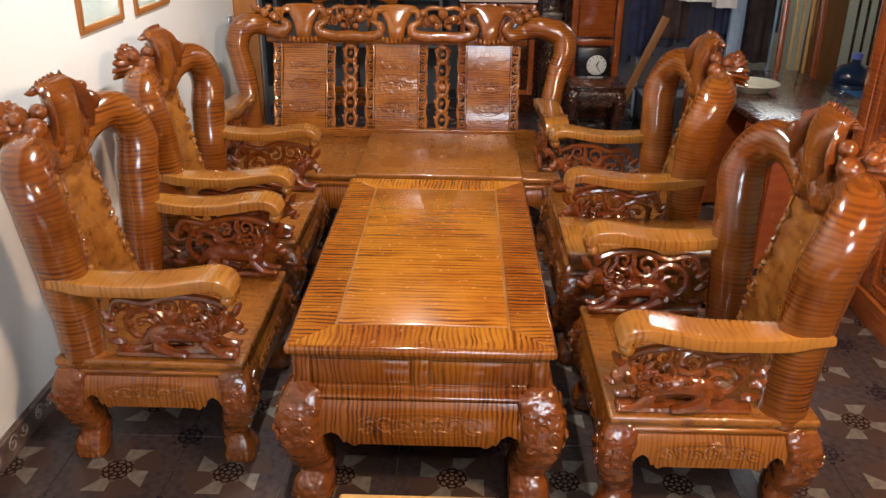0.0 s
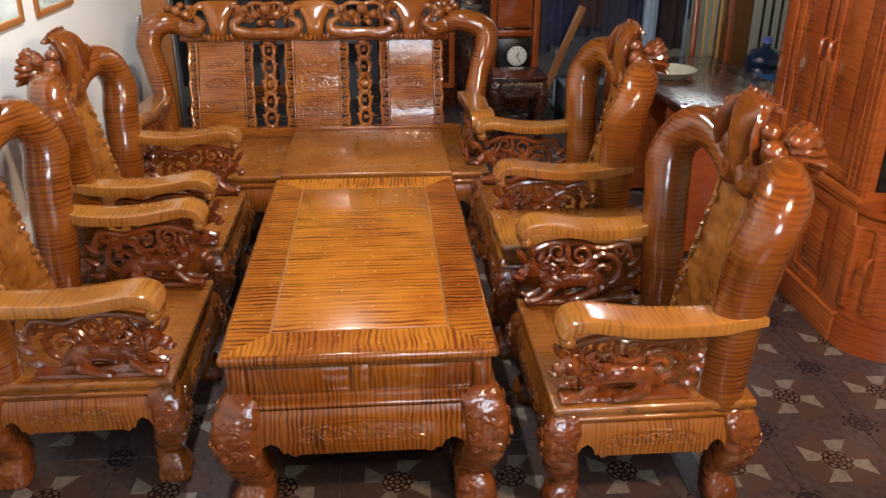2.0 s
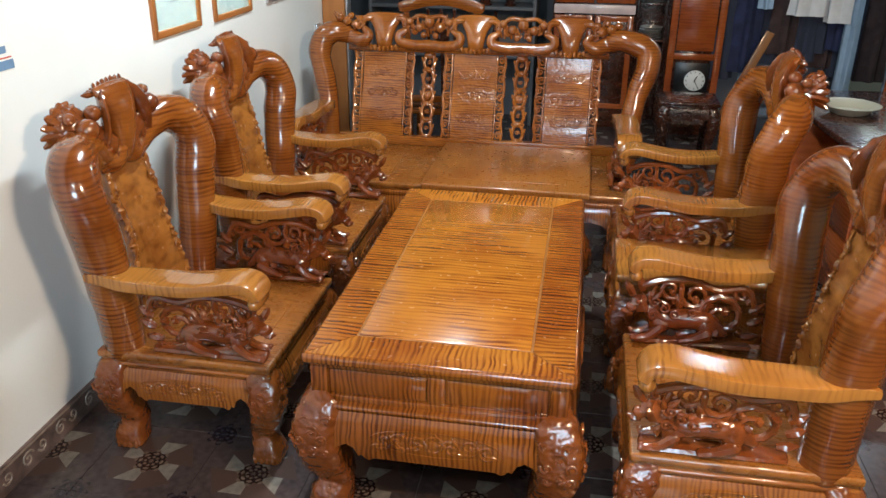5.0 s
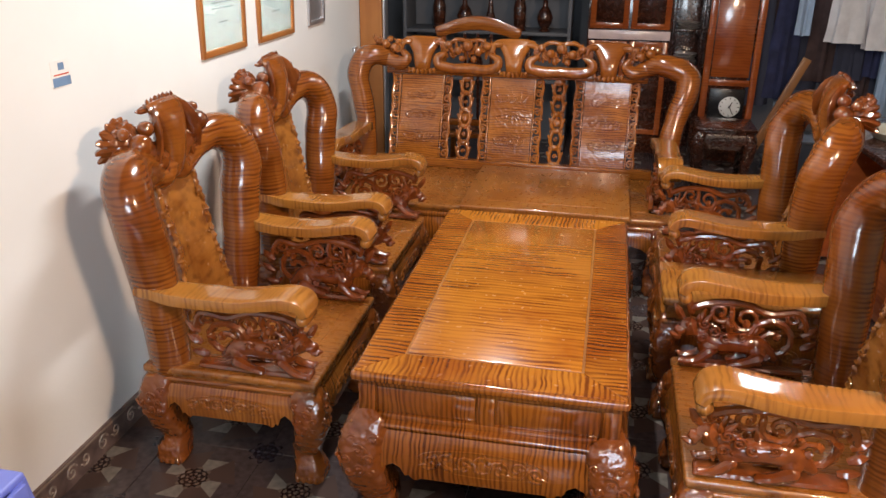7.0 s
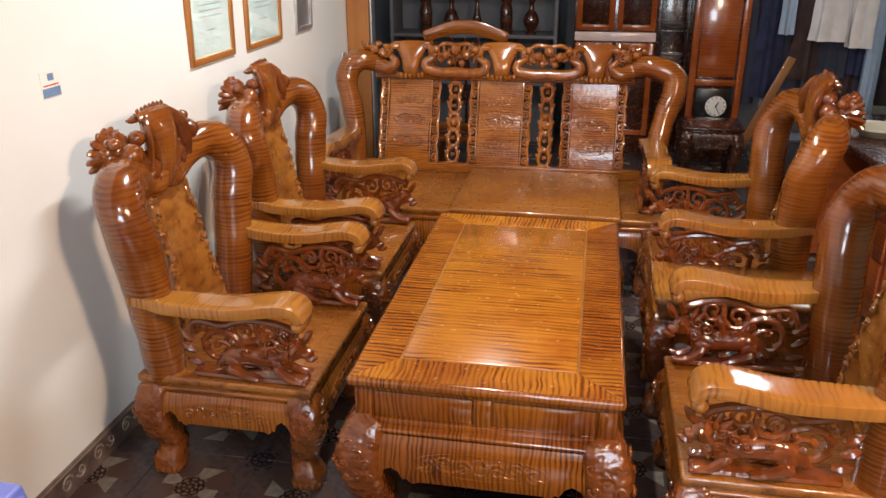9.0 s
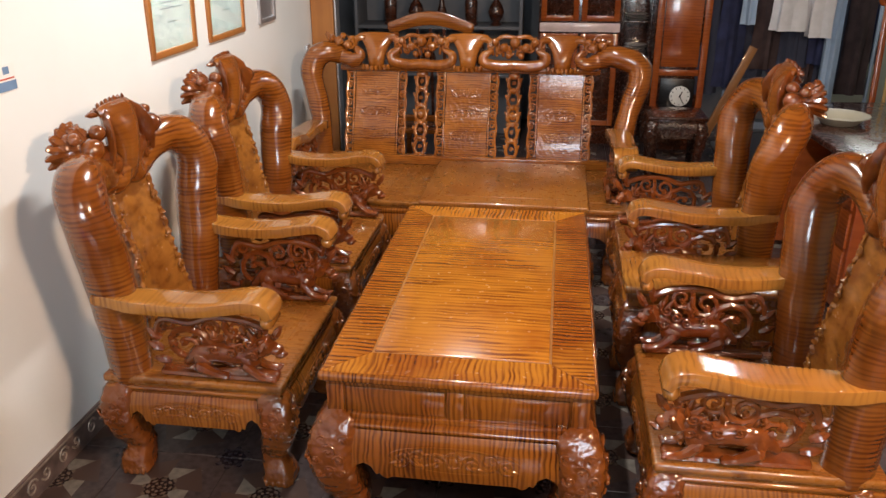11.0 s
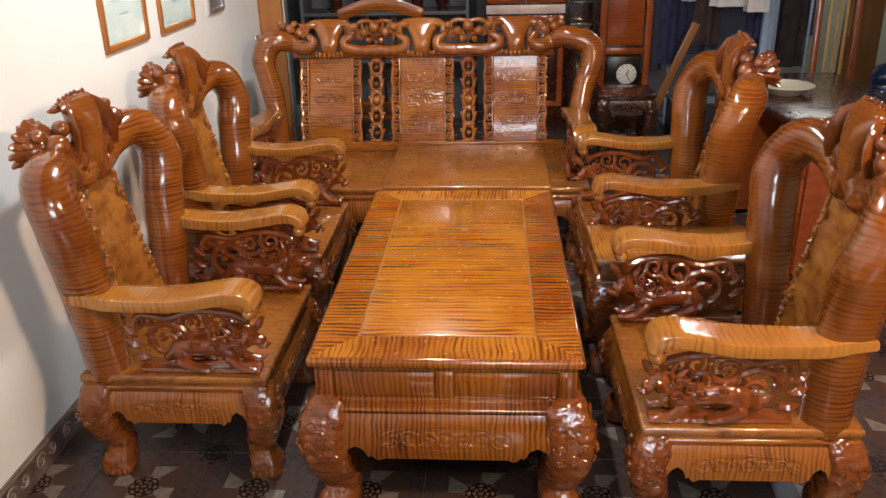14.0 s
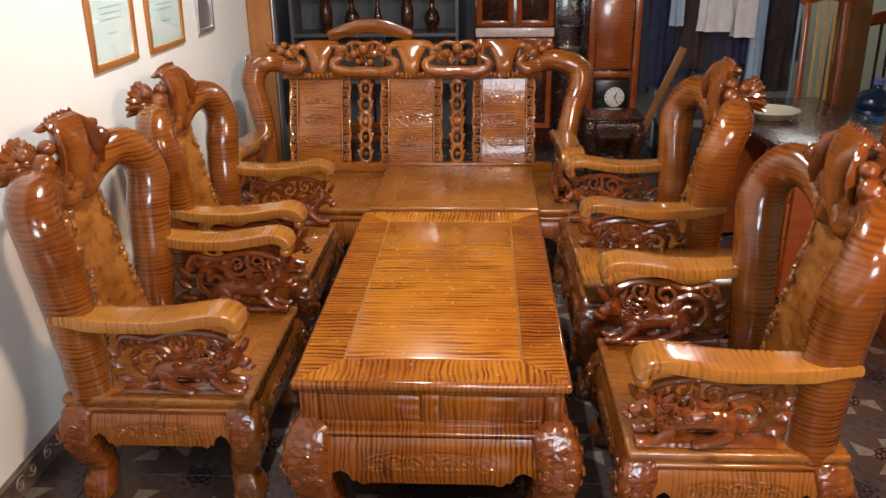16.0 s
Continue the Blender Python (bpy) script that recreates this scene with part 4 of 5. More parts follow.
    for c in (-0.305, 0.305):
        b = bmesh.new()
        for j in range(5):
            zz = Hh * (j + 0.5) / 5
            for s in (-1, 1):
                sweep(b, [(c + s * 0.012, -0.005, zz - 0.055, 0.009, 0.011), (c + s * 0.034, -0.008, zz - 0.02, 0.011, 0.012), (c + s * 0.03, -0.008, zz + 0.025, 0.011, 0.012), (c + s * 0.012, -0.005, zz + 0.055, 0.009, 0.011)], seg=8, steps=4)
            blob(b, c, -0.008, zz - Hh / 10, 0.026, 0.016, 0.02, 0.4, 2, j)
            for s in (-1, 1):
                leaf(b, (c + s * 0.03, -0.008, zz - 0.01), (c + s * 0.052, -0.008, zz + 0.03), 0.012, 0.009)
                scroll(b, (c + s * 0.03, -0.008, zz - Hh / 10), (s, 0, 0), (0, 0, 1), 0.017, 1.1, 0.006, 2.2, 1)
            scroll(b, (c, -0.008, zz), (1, 0, 0), (0, 0, 1), 0.014, 1.2, 0.005, j, 1)
        blob(b, c, -0.012, Hh * 0.5, 0.03, 0.018, 0.03, 0.35, 2, 5)
        blob(b, c, -0.008, Hh - 0.012, 0.04, 0.018, 0.025, 0.2, 2, 6)
        bmesh.ops.transform(b, matrix=back, verts=b.verts)
        part("pierced_splat", b, WOOD_PIERCED, ob, "pierced chain-like splat")
    # crest
    yb = lean(0.98) - 0.01
    part("top_rail", B(-0.86, 0.86, yb - 0.02, yb + 0.03, 0.945, 0.985, bevel=0.01), WOOD_SOFA, ob)
    for c in (-0.61, 0.0, 0.61):
        bm = bmesh.new()
        sweep(bm, [(c, yb - 0.012, 0.975, 0.05, 0.03), (c, yb - 0.02, 1.02, 0.056, 0.042), (c, yb - 0.006, 1.08, 0.07, 0.04), (c, yb + 0.018, 1.14, 0.105, 0.03), (c, yb + 0.03, 1.175, 0.135, 0.018)], seg=20, steps=5, power=2.6, side=(1, 0, 0))
        for s in (-1, 1):
            sweep(bm, [(c + s * 0.09, yb + 0.01, 1.155, 0.02, 0.02), (c + s * 0.135, yb, 1.15, 0.022, 0.022), (c + s * 0.15, yb - 0.01, 1.10, 0.016, 0.018), (c + s * 0.12, yb - 0.01, 1.05, 0.01, 0.01)], seg=8, steps=3)
        part("crest_shield", bm, WOOD_SHIELD, ob, "smooth shield-shaped crest block")
        bm = bmesh.new()
        for k in range(7):
            a = (k - 3) / 3
            blob(bm, c + 0.085 * a, yb - 0.05, 0.968 + 0.012 * a * a, 0.014, 0.016, 0.022, 0.2, 1, k)
        part("crest_fringe", bm, WOOD_PIERCED, ob)
    for c in (-0.305, 0.305):
        bm = bmesh.new()
        sweep(bm, [(c - 0.16, yb - 0.03, 1.085, 0.02, 0.02), (c - 0.2, yb - 0.035, 1.06, 0.03, 0.03), (c - 0.19, yb - 0.035, 1.015, 0.034, 0.034), (c - 0.1, yb - 0.035, 0.995, 0.036, 0.036), (c, yb - 0.035, 1.0, 0.036, 0.036), (c + 0.1, yb - 0.035, 0.995, 0.036, 0.036), (c + 0.19, yb - 0.035, 1.015, 0.034, 0.034), (c + 0.2, yb - 0.035, 1.06, 0.03, 0.03), (c + 0.16, yb - 0.03, 1.085, 0.02, 0.02)], seg=14, steps=5, wobble=0.006)
        part("crest_curl", bm, WOOD_PIERCED, ob)
        bm = bmesh.new()
        for k, (a, z, r) in enumerate(((0, 1.145, 0.036), (-0.07, 1.11, 0.03), (0.07, 1.11, 0.03), (-0.13, 1.145, 0.026), (0.13, 1.145, 0.026), (-0.04, 1.06, 0.022), (0.04, 1.06, 0.022))):
            blob(bm, c + a, yb - 0.03 + 0.01 * (k % 2), z, r, r * 0.85, r * 1.05, 0.15, 2, k)
        for k in range(16):
            a = -0.16 + 0.32 * k / 15
            z0 = 1.05 + 0.05 * random.random()
            leaf(bm, (c + a, yb - 0.01, z0), (c + a * 1.12 + 0.03 * (random.random() - 0.5), yb - 0.02, z0 + 0.05 + 0.05 * random.random()), 0.014, 0.009)
            if k % 3 == 0:
                scroll(bm, (c + a, yb - 0.025, z0 + 0.03), (1, 0, 0), (0, 0, 1), 0.024, 1.3, 0.007, k, 1 if k % 2 else -1)
        sweep(bm, [(c - 0.17, yb, 1.10, 0.012, 0.012), (c - 0.09, yb, 1.175, 0.014, 0.014), (c, yb, 1.17, 0.014, 0.014), (c + 0.09, yb, 1.175, 0.014, 0.014), (c + 0.17, yb, 1.10, 0.012, 0.012)], seg=8, steps=4)
        part("crest_carving", bm, WOOD_PIERCED, ob, "pierced carving of fruit and leaves")
    for s in (-1, 1):
        bm = bmesh.new()
        post = [(s * 0.955, 0.30, Z - 0.01, 0.066, 0.07), (s * 0.955, 0.305, 0.5, 0.067, 0.067), (s * 0.965, 0.33, 0.66, 0.067, 0.067), (s * 1.0, 0.38, 0.80, 0.07, 0.07), (s * 1.04, 0.43, 0.92, 0.075, 0.075), (s * 1.02, 0.46, 1.02, 0.077, 0.077), (s * 0.94, 0.475, 1.068, 0.07, 0.07), (s * 0.85, yb + 0.0, 1.04, 0.058, 0.058), (s * 0.77, yb - 0.03, 1.015, 0.046, 0.046), (s * 0.715, yb - 0.035, 1.05, 0.034, 0.034), (s * 0.735, yb - 0.03, 1.09, 0.02, 0.02)]
        post = [(q[0] + (0.06 if s > 0 and q[2] < 1.06 and abs(q[0]) > 0.93 else 0), *q[1:]) for q in post]
        sweep(bm, post, seg=24, steps=7, wobble=0.006, seed=s)
        part("post", bm, WOOD_POST, ob, "thick swan-necked post with striped figure")
        bm = bmesh.new()
        for k, (a, z, r) in enumerate(((0.80, 1.115, 0.034), (0.86, 1.135, 0.032), (0.77, 1.15, 0.026), (0.90, 1.155, 0.024), (0.83, 1.17, 0.022))):
            blob(bm, s * a, yb - 0.02, z, r, r, r, 0.25, 2, k)
        for k in range(10):
            a = 0.74 + 0.17 * random.random()
            leaf(bm, (s * a, yb, 1.10), (s * (a + 0.06 * random.random()), yb - 0.02, 1.15 + 0.05 * random.random()), 0.014, 0.009)
        scroll(bm, (s * 0.78, yb - 0.035, 1.115), (1, 0, 0), (0, 0, 1), 0.03, 1.3, 0.009, 1, s)
        part("crest_carving", bm, WOOD_PIERCED, ob, "carved fruit and leaves")
        arm = bmesh.new()
        x = s * 0.985
        sweep(arm, [(x - s * 0.02, 0.27, 0.63, 0.068, 0.026), (x, 0.1, 0.628, 0.07, 0.027), (x, -0.1, 0.632, 0.07, 0.027), (x, -0.28, 0.66, 0.068, 0.027), (x, -0.37, 0.655, 0.066, 0.026), (x, -0.40, 0.61, 0.064, 0.024), (x, -0.37, 0.58, 0.06, 0.018)], seg=20, steps=5, power=6, side=(1, 0, 0))
        part("armrest", arm, WOOD_ARM, ob, "scrolled arm rest")
        c = part("carved_support", carved_beast(s), WOOD_CARVED, ob, "openwork carving of a beast among tendrils")
        c.matrix_basis = Matrix.Translation((s * 0.94, -0.06, Z)) @ Matrix.Rotation(radians(-90), 4, "Z")
    return ob


sofa(pose(-0.318, 4.85, 0))

WOOD_BOARD = wood("board_wood", (0.11, 0.036, 0.009), (0.285, 0.113, 0.027), (0.395, 0.18, 0.046), "x", 0.009, 0.08, 0.25, figure=0.45, edge=0.46)
# loose framed board on the sofa seat, its front edge over the table end
board = thing("bench_board", pose(0, 4.60, 0.368), "loose varnished panelled board lying on the sofa seat", "board")
part("slab", B(-0.475, 0.475, -0.318, 0.53, 0, 0.042, bevel=0.012, segs=3), WOOD_BOARD, board)
part("panel", B(-0.34, 0.34, -0.20, 0.38, 0.034, 0.0455, bevel=0.003), WOOD_BOARD, board)

# stool in front of the table: only its pale top edge comes into view
st = thing("stool", pose(0.11, 1.46, 0), "low hardwood stool with a pale polished top", "stool")
part("seat", B(-0.315, 0.315, -0.29, 0.29, 0.30, 0.335, bevel=0.011, segs=3), WOOD_PALE, st, "pale polished top")
carved_base(st, -0.27, 0.27, -0.245, 0.245, 0.302, 0.17, 0.055, 0.03, WOOD_TABLE, WOOD_TABLE_SIDE, WOOD_KNEE)


def side_table(m, hx, hy, H):
    """Low carved side table with a pale framed top."""
    ob = thing("side_table", m, "low carved hardwood side table with a pale top between the armchairs", "table")
    top = part("tabletop", B(-hx, hx, -hy, hy, H - 0.034, H, bevel=0.012, segs=3), WOOD_ARM, ob, "pale honey-coloured top")
    part("panel", B(-hx + 0.09, hx - 0.09, -hy + 0.08, hy - 0.08, H - 0.01, H + 0.003, bevel=0.003), WOOD_ARM, top)
    part("waist", B(-hx + 0.02, hx - 0.02, -hy + 0.02, hy - 0.02, H - 0.10, H - 0.033, bevel=0.005), WOOD_SEAT, ob)
    part("moulding", B(-hx + 0.004, hx - 0.004, -hy + 0.004, hy - 0.004, H - 0.125, H - 0.099, bevel=0.009, segs=3), WOOD_APRON_END, ob)
    carved_base(ob, -hx + 0.004, hx - 0.004, -hy + 0.004, hy - 0.004, H - 0.126, 0.2, 0.056, 0.03, WOOD_APRON_END, WOOD_APRON, WOOD_KNEE)
    return ob


side_table(pose(0.945, 3.325, 0), 0.36, 0.205, 0.475)

for ob in list(scene.objects):
    if ob.name.split(".")[0] in ("crest_carving", "crest_fringe", "pierced_splat", "carved_relief", "carved_edge"):
        tagged(ob, kind="stuff")



# ---------------------------------------------------------------- along the cream wall
def picture(name, y0, y1, z0, z1, rim, frame_mat, label, kind):
    ob = thing(name, pose(WX, (y0 + y1) / 2, (z0 + z1) / 2, 0, 1.5, 0), label, "picture", "framed certificates on the wall" if kind == 0 else "")
    w, h = (y1 - y0) / 2, (z1 - z0) / 2
    bm = bmesh.new()
    for s in (-1, 1):
        a, b = sorted((s * w, s * (w - rim)))
        box(bm, 0.002, 0.024, a, b, -h, h, bevel=0.005)
        a, b = sorted((s * h, s * (h - rim)))
        box(bm, 0.003, 0.023, -w + rim * 0.8, w - rim * 0.8, a, b, bevel=0.005)
    part("frame", bm, frame_mat, ob)
    sheet = part("sheet", B(0.004, 0.010, -w + rim * 0.9, w - rim * 0.9, -h + rim * 0.9, h - rim * 0.9, bevel=0), PAPER if kind == 0 else SILVER, ob, "pale printed sheet")
    if kind == 0:
        x = 0.0115
        part("border", B(x - 0.001, x, -w + rim * 1.6, w - rim * 1.6, -h + rim * 1.6, h - rim * 1.6, bevel=0), plain("certificate_field", (0.34, 0.42, 0.41), 0.6, spread=0.06), sheet)
        part("emblem", blob(bmesh.new(), x, 0, h * 0.66, 0.002, 0.045, 0.04, 0.1), RED_INK, sheet)
        for k, (zz, hw, mat, th) in enumerate(((0.42, 0.6, INK, 0.008), (0.32, 0.4, INK, 0.006), (0.08, 0.52, GOLD_INK, 0.02), (-0.02, 0.35, GOLD_INK, 0.014), (-0.2, 0.6, INK, 0.005), (-0.28, 0.55, INK, 0.005), (-0.36, 0.58, INK, 0.005), (-0.55, 0.25, INK, 0.006))):
            part("print_line", B(x, x + 0.0012, -w * hw * 0.8, w * hw * 0.8, h * zz - th / 2, h * zz + th / 2, bevel=0), mat, sheet)
        pane = part("glass_pane", B(0.016, 0.018, -w + rim * 0.9, w - rim * 0.9, -h + rim * 0.9, h - rim * 0.9, bevel=0), GLASS, ob)
        pane.visible_shadow = False
    return ob


picture("framed_certificate", 3.532, 4.012, 1.281, 1.954, 0.032, WOOD_ORANGE, "framed pale green certificate in a thin orange wood frame", 0)
picture("framed_certificate", 4.172, 4.673, 1.275, 1.933, 0.03, WOOD_ORANGE, "framed pale green certificate with a chipped frame corner", 0)
picture("small_frame", 4.918, 5.200, 1.286, 1.672, 0.028, SILVER, "small silver picture frame hanging on the wall", 1)

st = thing("sticker", pose(WX, 2.53, 1.385), "small white and blue paper sticker on the wall", "sticker")
part("paper", B(0.0005, 0.0025, -0.05, 0.05, -0.045, 0.045, bevel=0), PAPER_WHITE, st)
part("print_bar", B(0.0025, 0.0032, -0.048, 0.048, -0.043, -0.012, bevel=0), BLUE_INK, st)
part("print_bar", B(0.0025, 0.0032, -0.04, 0.042, -0.006, -0.001, bevel=0), RED_INK, st)
part("print_bar", B(0.0025, 0.0032, -0.012, 0.02, 0.012, 0.036, bevel=0), BLUE_INK, st)
sock = thing("socket", pose(WX, 5.85, 1.0), "small grey wall socket near the door post", "socket")
part("plate", B(0, 0.02, -0.045, 0.045, -0.035, 0.035, bevel=0.006), SILVER, sock)


def plastic_stool(m):
    ob = thing("plastic_stool", m, "blue plastic stool standing by the wall", "stool")
    part("seat", B(-0.15, 0.15, -0.15, 0.15, 0.675, 0.70, bevel=0.01, segs=3), BLUE_PLASTIC, ob)
    for a in range(4):
        bm = bmesh.new()
        r = Matrix.Rotation(radians(90 * a), 4, "Z")
        for s in (-1, 1):
            b = bmesh.new()
            pts = [(s * 0.12, -0.145, 0.68, 0.028, 0.007), (s * 0.16, -0.19, 0.3, 0.026, 0.007), (s * 0.20, -0.25, 0.0, 0.024, 0.007)]
            sweep(b, pts, seg=10, steps=3, power=5, side=(1, 0, 0), round_ends=False)
            join(bm, b)
        box(bm, -0.13, 0.13, -0.166, -0.152, 0.53, 0.68, bevel=0.004)
        bmesh.ops.transform(bm, matrix=r, verts=bm.verts)
        part("side_panel", bm, BLUE_PLASTIC, ob)
    return ob


plastic_stool(pose(-1.2, 1.31, FLOOR))


# ---------------------------------------------------------------- tall cabinet and rounded sideboard
def door_leaf(name, owner, x, y0, y1, z0, z1, handle_y=None, handle_z=None):
    """A framed door on a face that looks towards -x."""
    bm = bmesh.new()
    r = 0.055
    box(bm, x - 0.022, x, y0, y0 + r, z0, z1, bevel=0.004)
    box(bm, x - 0.022, x, y1 - r, y1, z0, z1, bevel=0.004)
    box(bm, x - 0.0215, x, y0 + r - 0.001, y1 - r + 0.001, z0, z0 + r, bevel=0.004)
    box(bm, x - 0.0215, x, y0 + r - 0.001, y1 - r + 0.001, z1 - r, z1, bevel=0.004)
    door = part(name, bm, WOOD_RED, owner)
    bm = bmesh.new()
    box(bm, x - 0.009, x - 0.001, y0 + r - 0.002, y1 - r + 0.002, z0 + r - 0.002, z1 - r + 0.002, bevel=0)
    box(bm, x - 0.017, x - 0.004, y0 + r + 0.03, y1 - r - 0.03, z0 + r + 0.03, z1 - r - 0.03, bevel=0.008, segs=2)
    part("panel", bm, WOOD_RED, door)
    if handle_y is not None:
        bm = bmesh.new()
        sweep(bm, [(x - 0.022, handle_y, handle_z - 0.05, 0.008, 0.008), (x - 0.045, handle_y, handle_z - 0.035, 0.009, 0.009), (x - 0.048, handle_y, handle_z, 0.011, 0.011), (x - 0.045, handle_y, handle_z + 0.035, 0.009, 0.009), (x - 0.022, handle_y, handle_z + 0.05, 0.008, 0.008)], seg=8, steps=3)
        part("handle", bm, WOOD_RED, door, "carved wooden handle")
    return door


cab = thing("wardrobe", pose(0.04, 0.06, -0.07), "tall glossy red-brown hardwood wardrobe with panelled doors", "wardrobe")
part("body", B(2.162, 2.72, 3.12, 4.05, FLOOR + 0.07, 2.05, bevel=0.004), WOOD_RED, cab)
part("plinth", box(box(bmesh.new(), 2.13, 2.16, 3.11, 4.06, FLOOR + 0.07, 0.11, bevel=0.006), 2.12, 2.16, 3.107, 4.062, 0.11, 0.13, bevel=0.006), WOOD_RED, cab)
part("waist_rail", box(box(bmesh.new(), 2.125, 2.16, 3.11, 4.06, 0.655, 0.70, bevel=0.010, segs=3), 2.14, 2.16, 3.11, 4.06, 0.63, 0.655, bevel=0.003), WOOD_RED, cab)
part("corner_post", B(2.13, 2.16, 3.11, 3.24, 0.135, 0.63, bevel=0.008), WOOD_RED, cab)
part("corner_post", B(2.13, 2.16, 3.11, 3.24, 0.70, 2.0, bevel=0.008), WOOD_RED, cab)
bm = bmesh.new()
for k in range(3):
    sweep(bm, [(2.128, 3.135 + 0.04 * k, 0.73, 0.005, 0.005), (2.128, 3.135 + 0.04 * k, 1.97, 0.005, 0.005)], seg=6, steps=1)
part("fluting", bm, WOOD_RED, cab)
for a, b, h in ((3.25, 3.59, 3.555), (3.6, 3.94, 3.635)):
    door_leaf("door", cab, 2.16, a, b, 0.14, 0.62, h, 0.42)
    door_leaf("door", cab, 2.16, a, b, 0.71, 1.98, h, 1.25)
for z0, z1 in ((0.135, 0.63), (0.70, 2.0)):
    part("corner_post", B(2.13, 2.16, 3.95, 4.058, z0, z1, bevel=0.008), WOOD_RED, cab)
# black sheet added so that the wardrobe's near end comes out dark
part("side_panel", B(2.2, 2.7, 3.11, 3.119, 0.72, 2.0, bevel=0.002), BLACK, cab, "added black glossy sheet over the near end")
part("cornice", B(2.10, 2.74, 3.09, 4.08, 2.05, 2.12, bevel=0.015, segs=3), WOOD_RED, cab)

side = thing("sideboard", pose(2.70, 3.165, -0.07), "low red-brown sideboard with a rounded end", "sideboard")


def half_round(z0, z1, a, b, inset=0.0, seg=28):
    bm = bmesh.new()
    out = [(-(a - inset) * math.cos(t), -(b - inset) * math.sin(t)) for t in np.linspace(0, math.pi, seg)]
    lo = [bm.verts.new((x, y, z0)) for x, y in out]
    hi = [bm.verts.new((x, y, z1)) for x, y in out]
    for i in range(seg):
        j = (i + 1) % seg
        bm.faces.new((lo[i], lo[j], hi[j], hi[i]))
    bm.faces.new(lo)
    bm.faces.new(hi)
    bmesh.ops.bevel(bm, geom=[e for e in bm.edges if e.calc_face_angle(0) > 1.2], offset=0.006, segments=2, affect="EDGES")
    return bm


part("plinth", half_round(FLOOR + 0.07, 0.12, 0.52, 0.28), WOOD_RED, side)
part("body", half_round(0.12, 0.64, 0.52, 0.28, 0.018), WOOD_RED, side)
part("top", half_round(0.64, 0.675, 0.53, 0.29), WOOD_RED, side)
for z0, z1 in ((0.13, 0.18), (0.575, 0.63)):
    part("rail", half_round(z0, z1, 0.52, 0.28, 0.008), WOOD_RED, side)
for t in (0.06, 0.45, 1.25, 1.65, 2.4):
    x, y = -0.512 * math.cos(t), -0.272 * math.sin(t)
    b = B(x - 0.022, x + 0.022, y - 0.022, y + 0.022, 0.18, 0.575, bevel=0.006)
    part("stile", b, WOOD_RED, side)
bm = bmesh.new()
sweep(bm, [(-0.49, -0.12, 0.37, 0.008, 0.008), (-0.52, -0.135, 0.385, 0.01, 0.01), (-0.52, -0.135, 0.44, 0.01, 0.01), (-0.49, -0.12, 0.455, 0.008, 0.008)], seg=8, steps=3)
part("handle", bm, WOOD_RED, side, "carved wooden handle")
pot = thing("plastic_toy", pose(2.34, 3.085, 0.605), "yellow and black plastic toy on the sideboard", "toy")
part("body", lathe(bmesh.new(), [(0.05, 0), (0.058, 0.02), (0.06, 0.09), (0.045, 0.13), (0.02, 0.14)]), YELLOW, pot)
part("band", lathe(bmesh.new(), [(0.0605, 0.0), (0.0625, 0.004), (0.0625, 0.03), (0.0605, 0.034)], at=(0, 0, 0.035)), BLACK, pot)

# ---------------------------------------------------------------- desk and water
WOOD_DOOR = wood("brown_door_wood", (0.14, 0.06, 0.022), (0.3, 0.145, 0.06), (0.38, 0.2, 0.09), "x", 0.05, 0.5, 0.35, coat=0.2, figure=0.3)
# red wood with warm lamplight painted in, for desk pedestals and one chair
WOOD_RED_LIT = wood("lamplit_red_wood", (0.16, 0.03, 0.010), (0.36, 0.085, 0.026), (0.46, 0.13, 0.042), "z", 0.05, 0.12, 0.2, figure=0.3)
desk = thing("desk", pose(2.12, 4.9, 0, 0, 0, 5), "dark red-brown wooden desk with a glossy top", "desk")
part("desktop", B(-0.42, 0.42, -0.76, 0.76, 0.715, 0.75, bevel=0.008, segs=2), WOOD_DARK, desk, "dark glossy desktop")
for s in (-1, 1):
    a, b = sorted((s * 0.72, s * 0.32))
    ped = part("pedestal", B(-0.385, 0.38, a, b, FLOOR + 0.03, 0.714, bevel=0.004), WOOD_RED_LIT, desk)
    for k in range(3):
        dr = part("drawer", B(-0.402, -0.386, a + 0.025, b - 0.025, 0.07 + 0.21 * k, 0.265 + 0.21 * k, bevel=0.005), WOOD_RED, ped)
    for sx in (-1, 1):
        for yy in (a + 0.03, b - 0.03):
            part("foot", B(sx * 0.34 - 0.02, sx * 0.34 + 0.02, yy - 0.02, yy + 0.02, FLOOR, FLOOR + 0.031, bevel=0.003), WOOD_DARK, ped)
part("modesty_panel", B(0.2, 0.22, -0.33, 0.33, 0.2, 0.714, bevel=0.002), WOOD_RED, desk)
basin = thing("basin", pose(1.93, 5.02, 0.75, 0, 0, 12), "shallow pale enamel basin lying on the desk", "basin")
part("bowl", lathe(bmesh.new(), [(0.09, 0.0), (0.10, 0.004), (0.135, 0.038), (0.165, 0.05), (0.168, 0.054), (0.163, 0.056), (0.13, 0.043), (0.095, 0.012), (0.0, 0.01)], 40), plain("basin_enamel", (0.42, 0.4, 0.31), 0.35, spread=0.08, coat=0.3), basin)

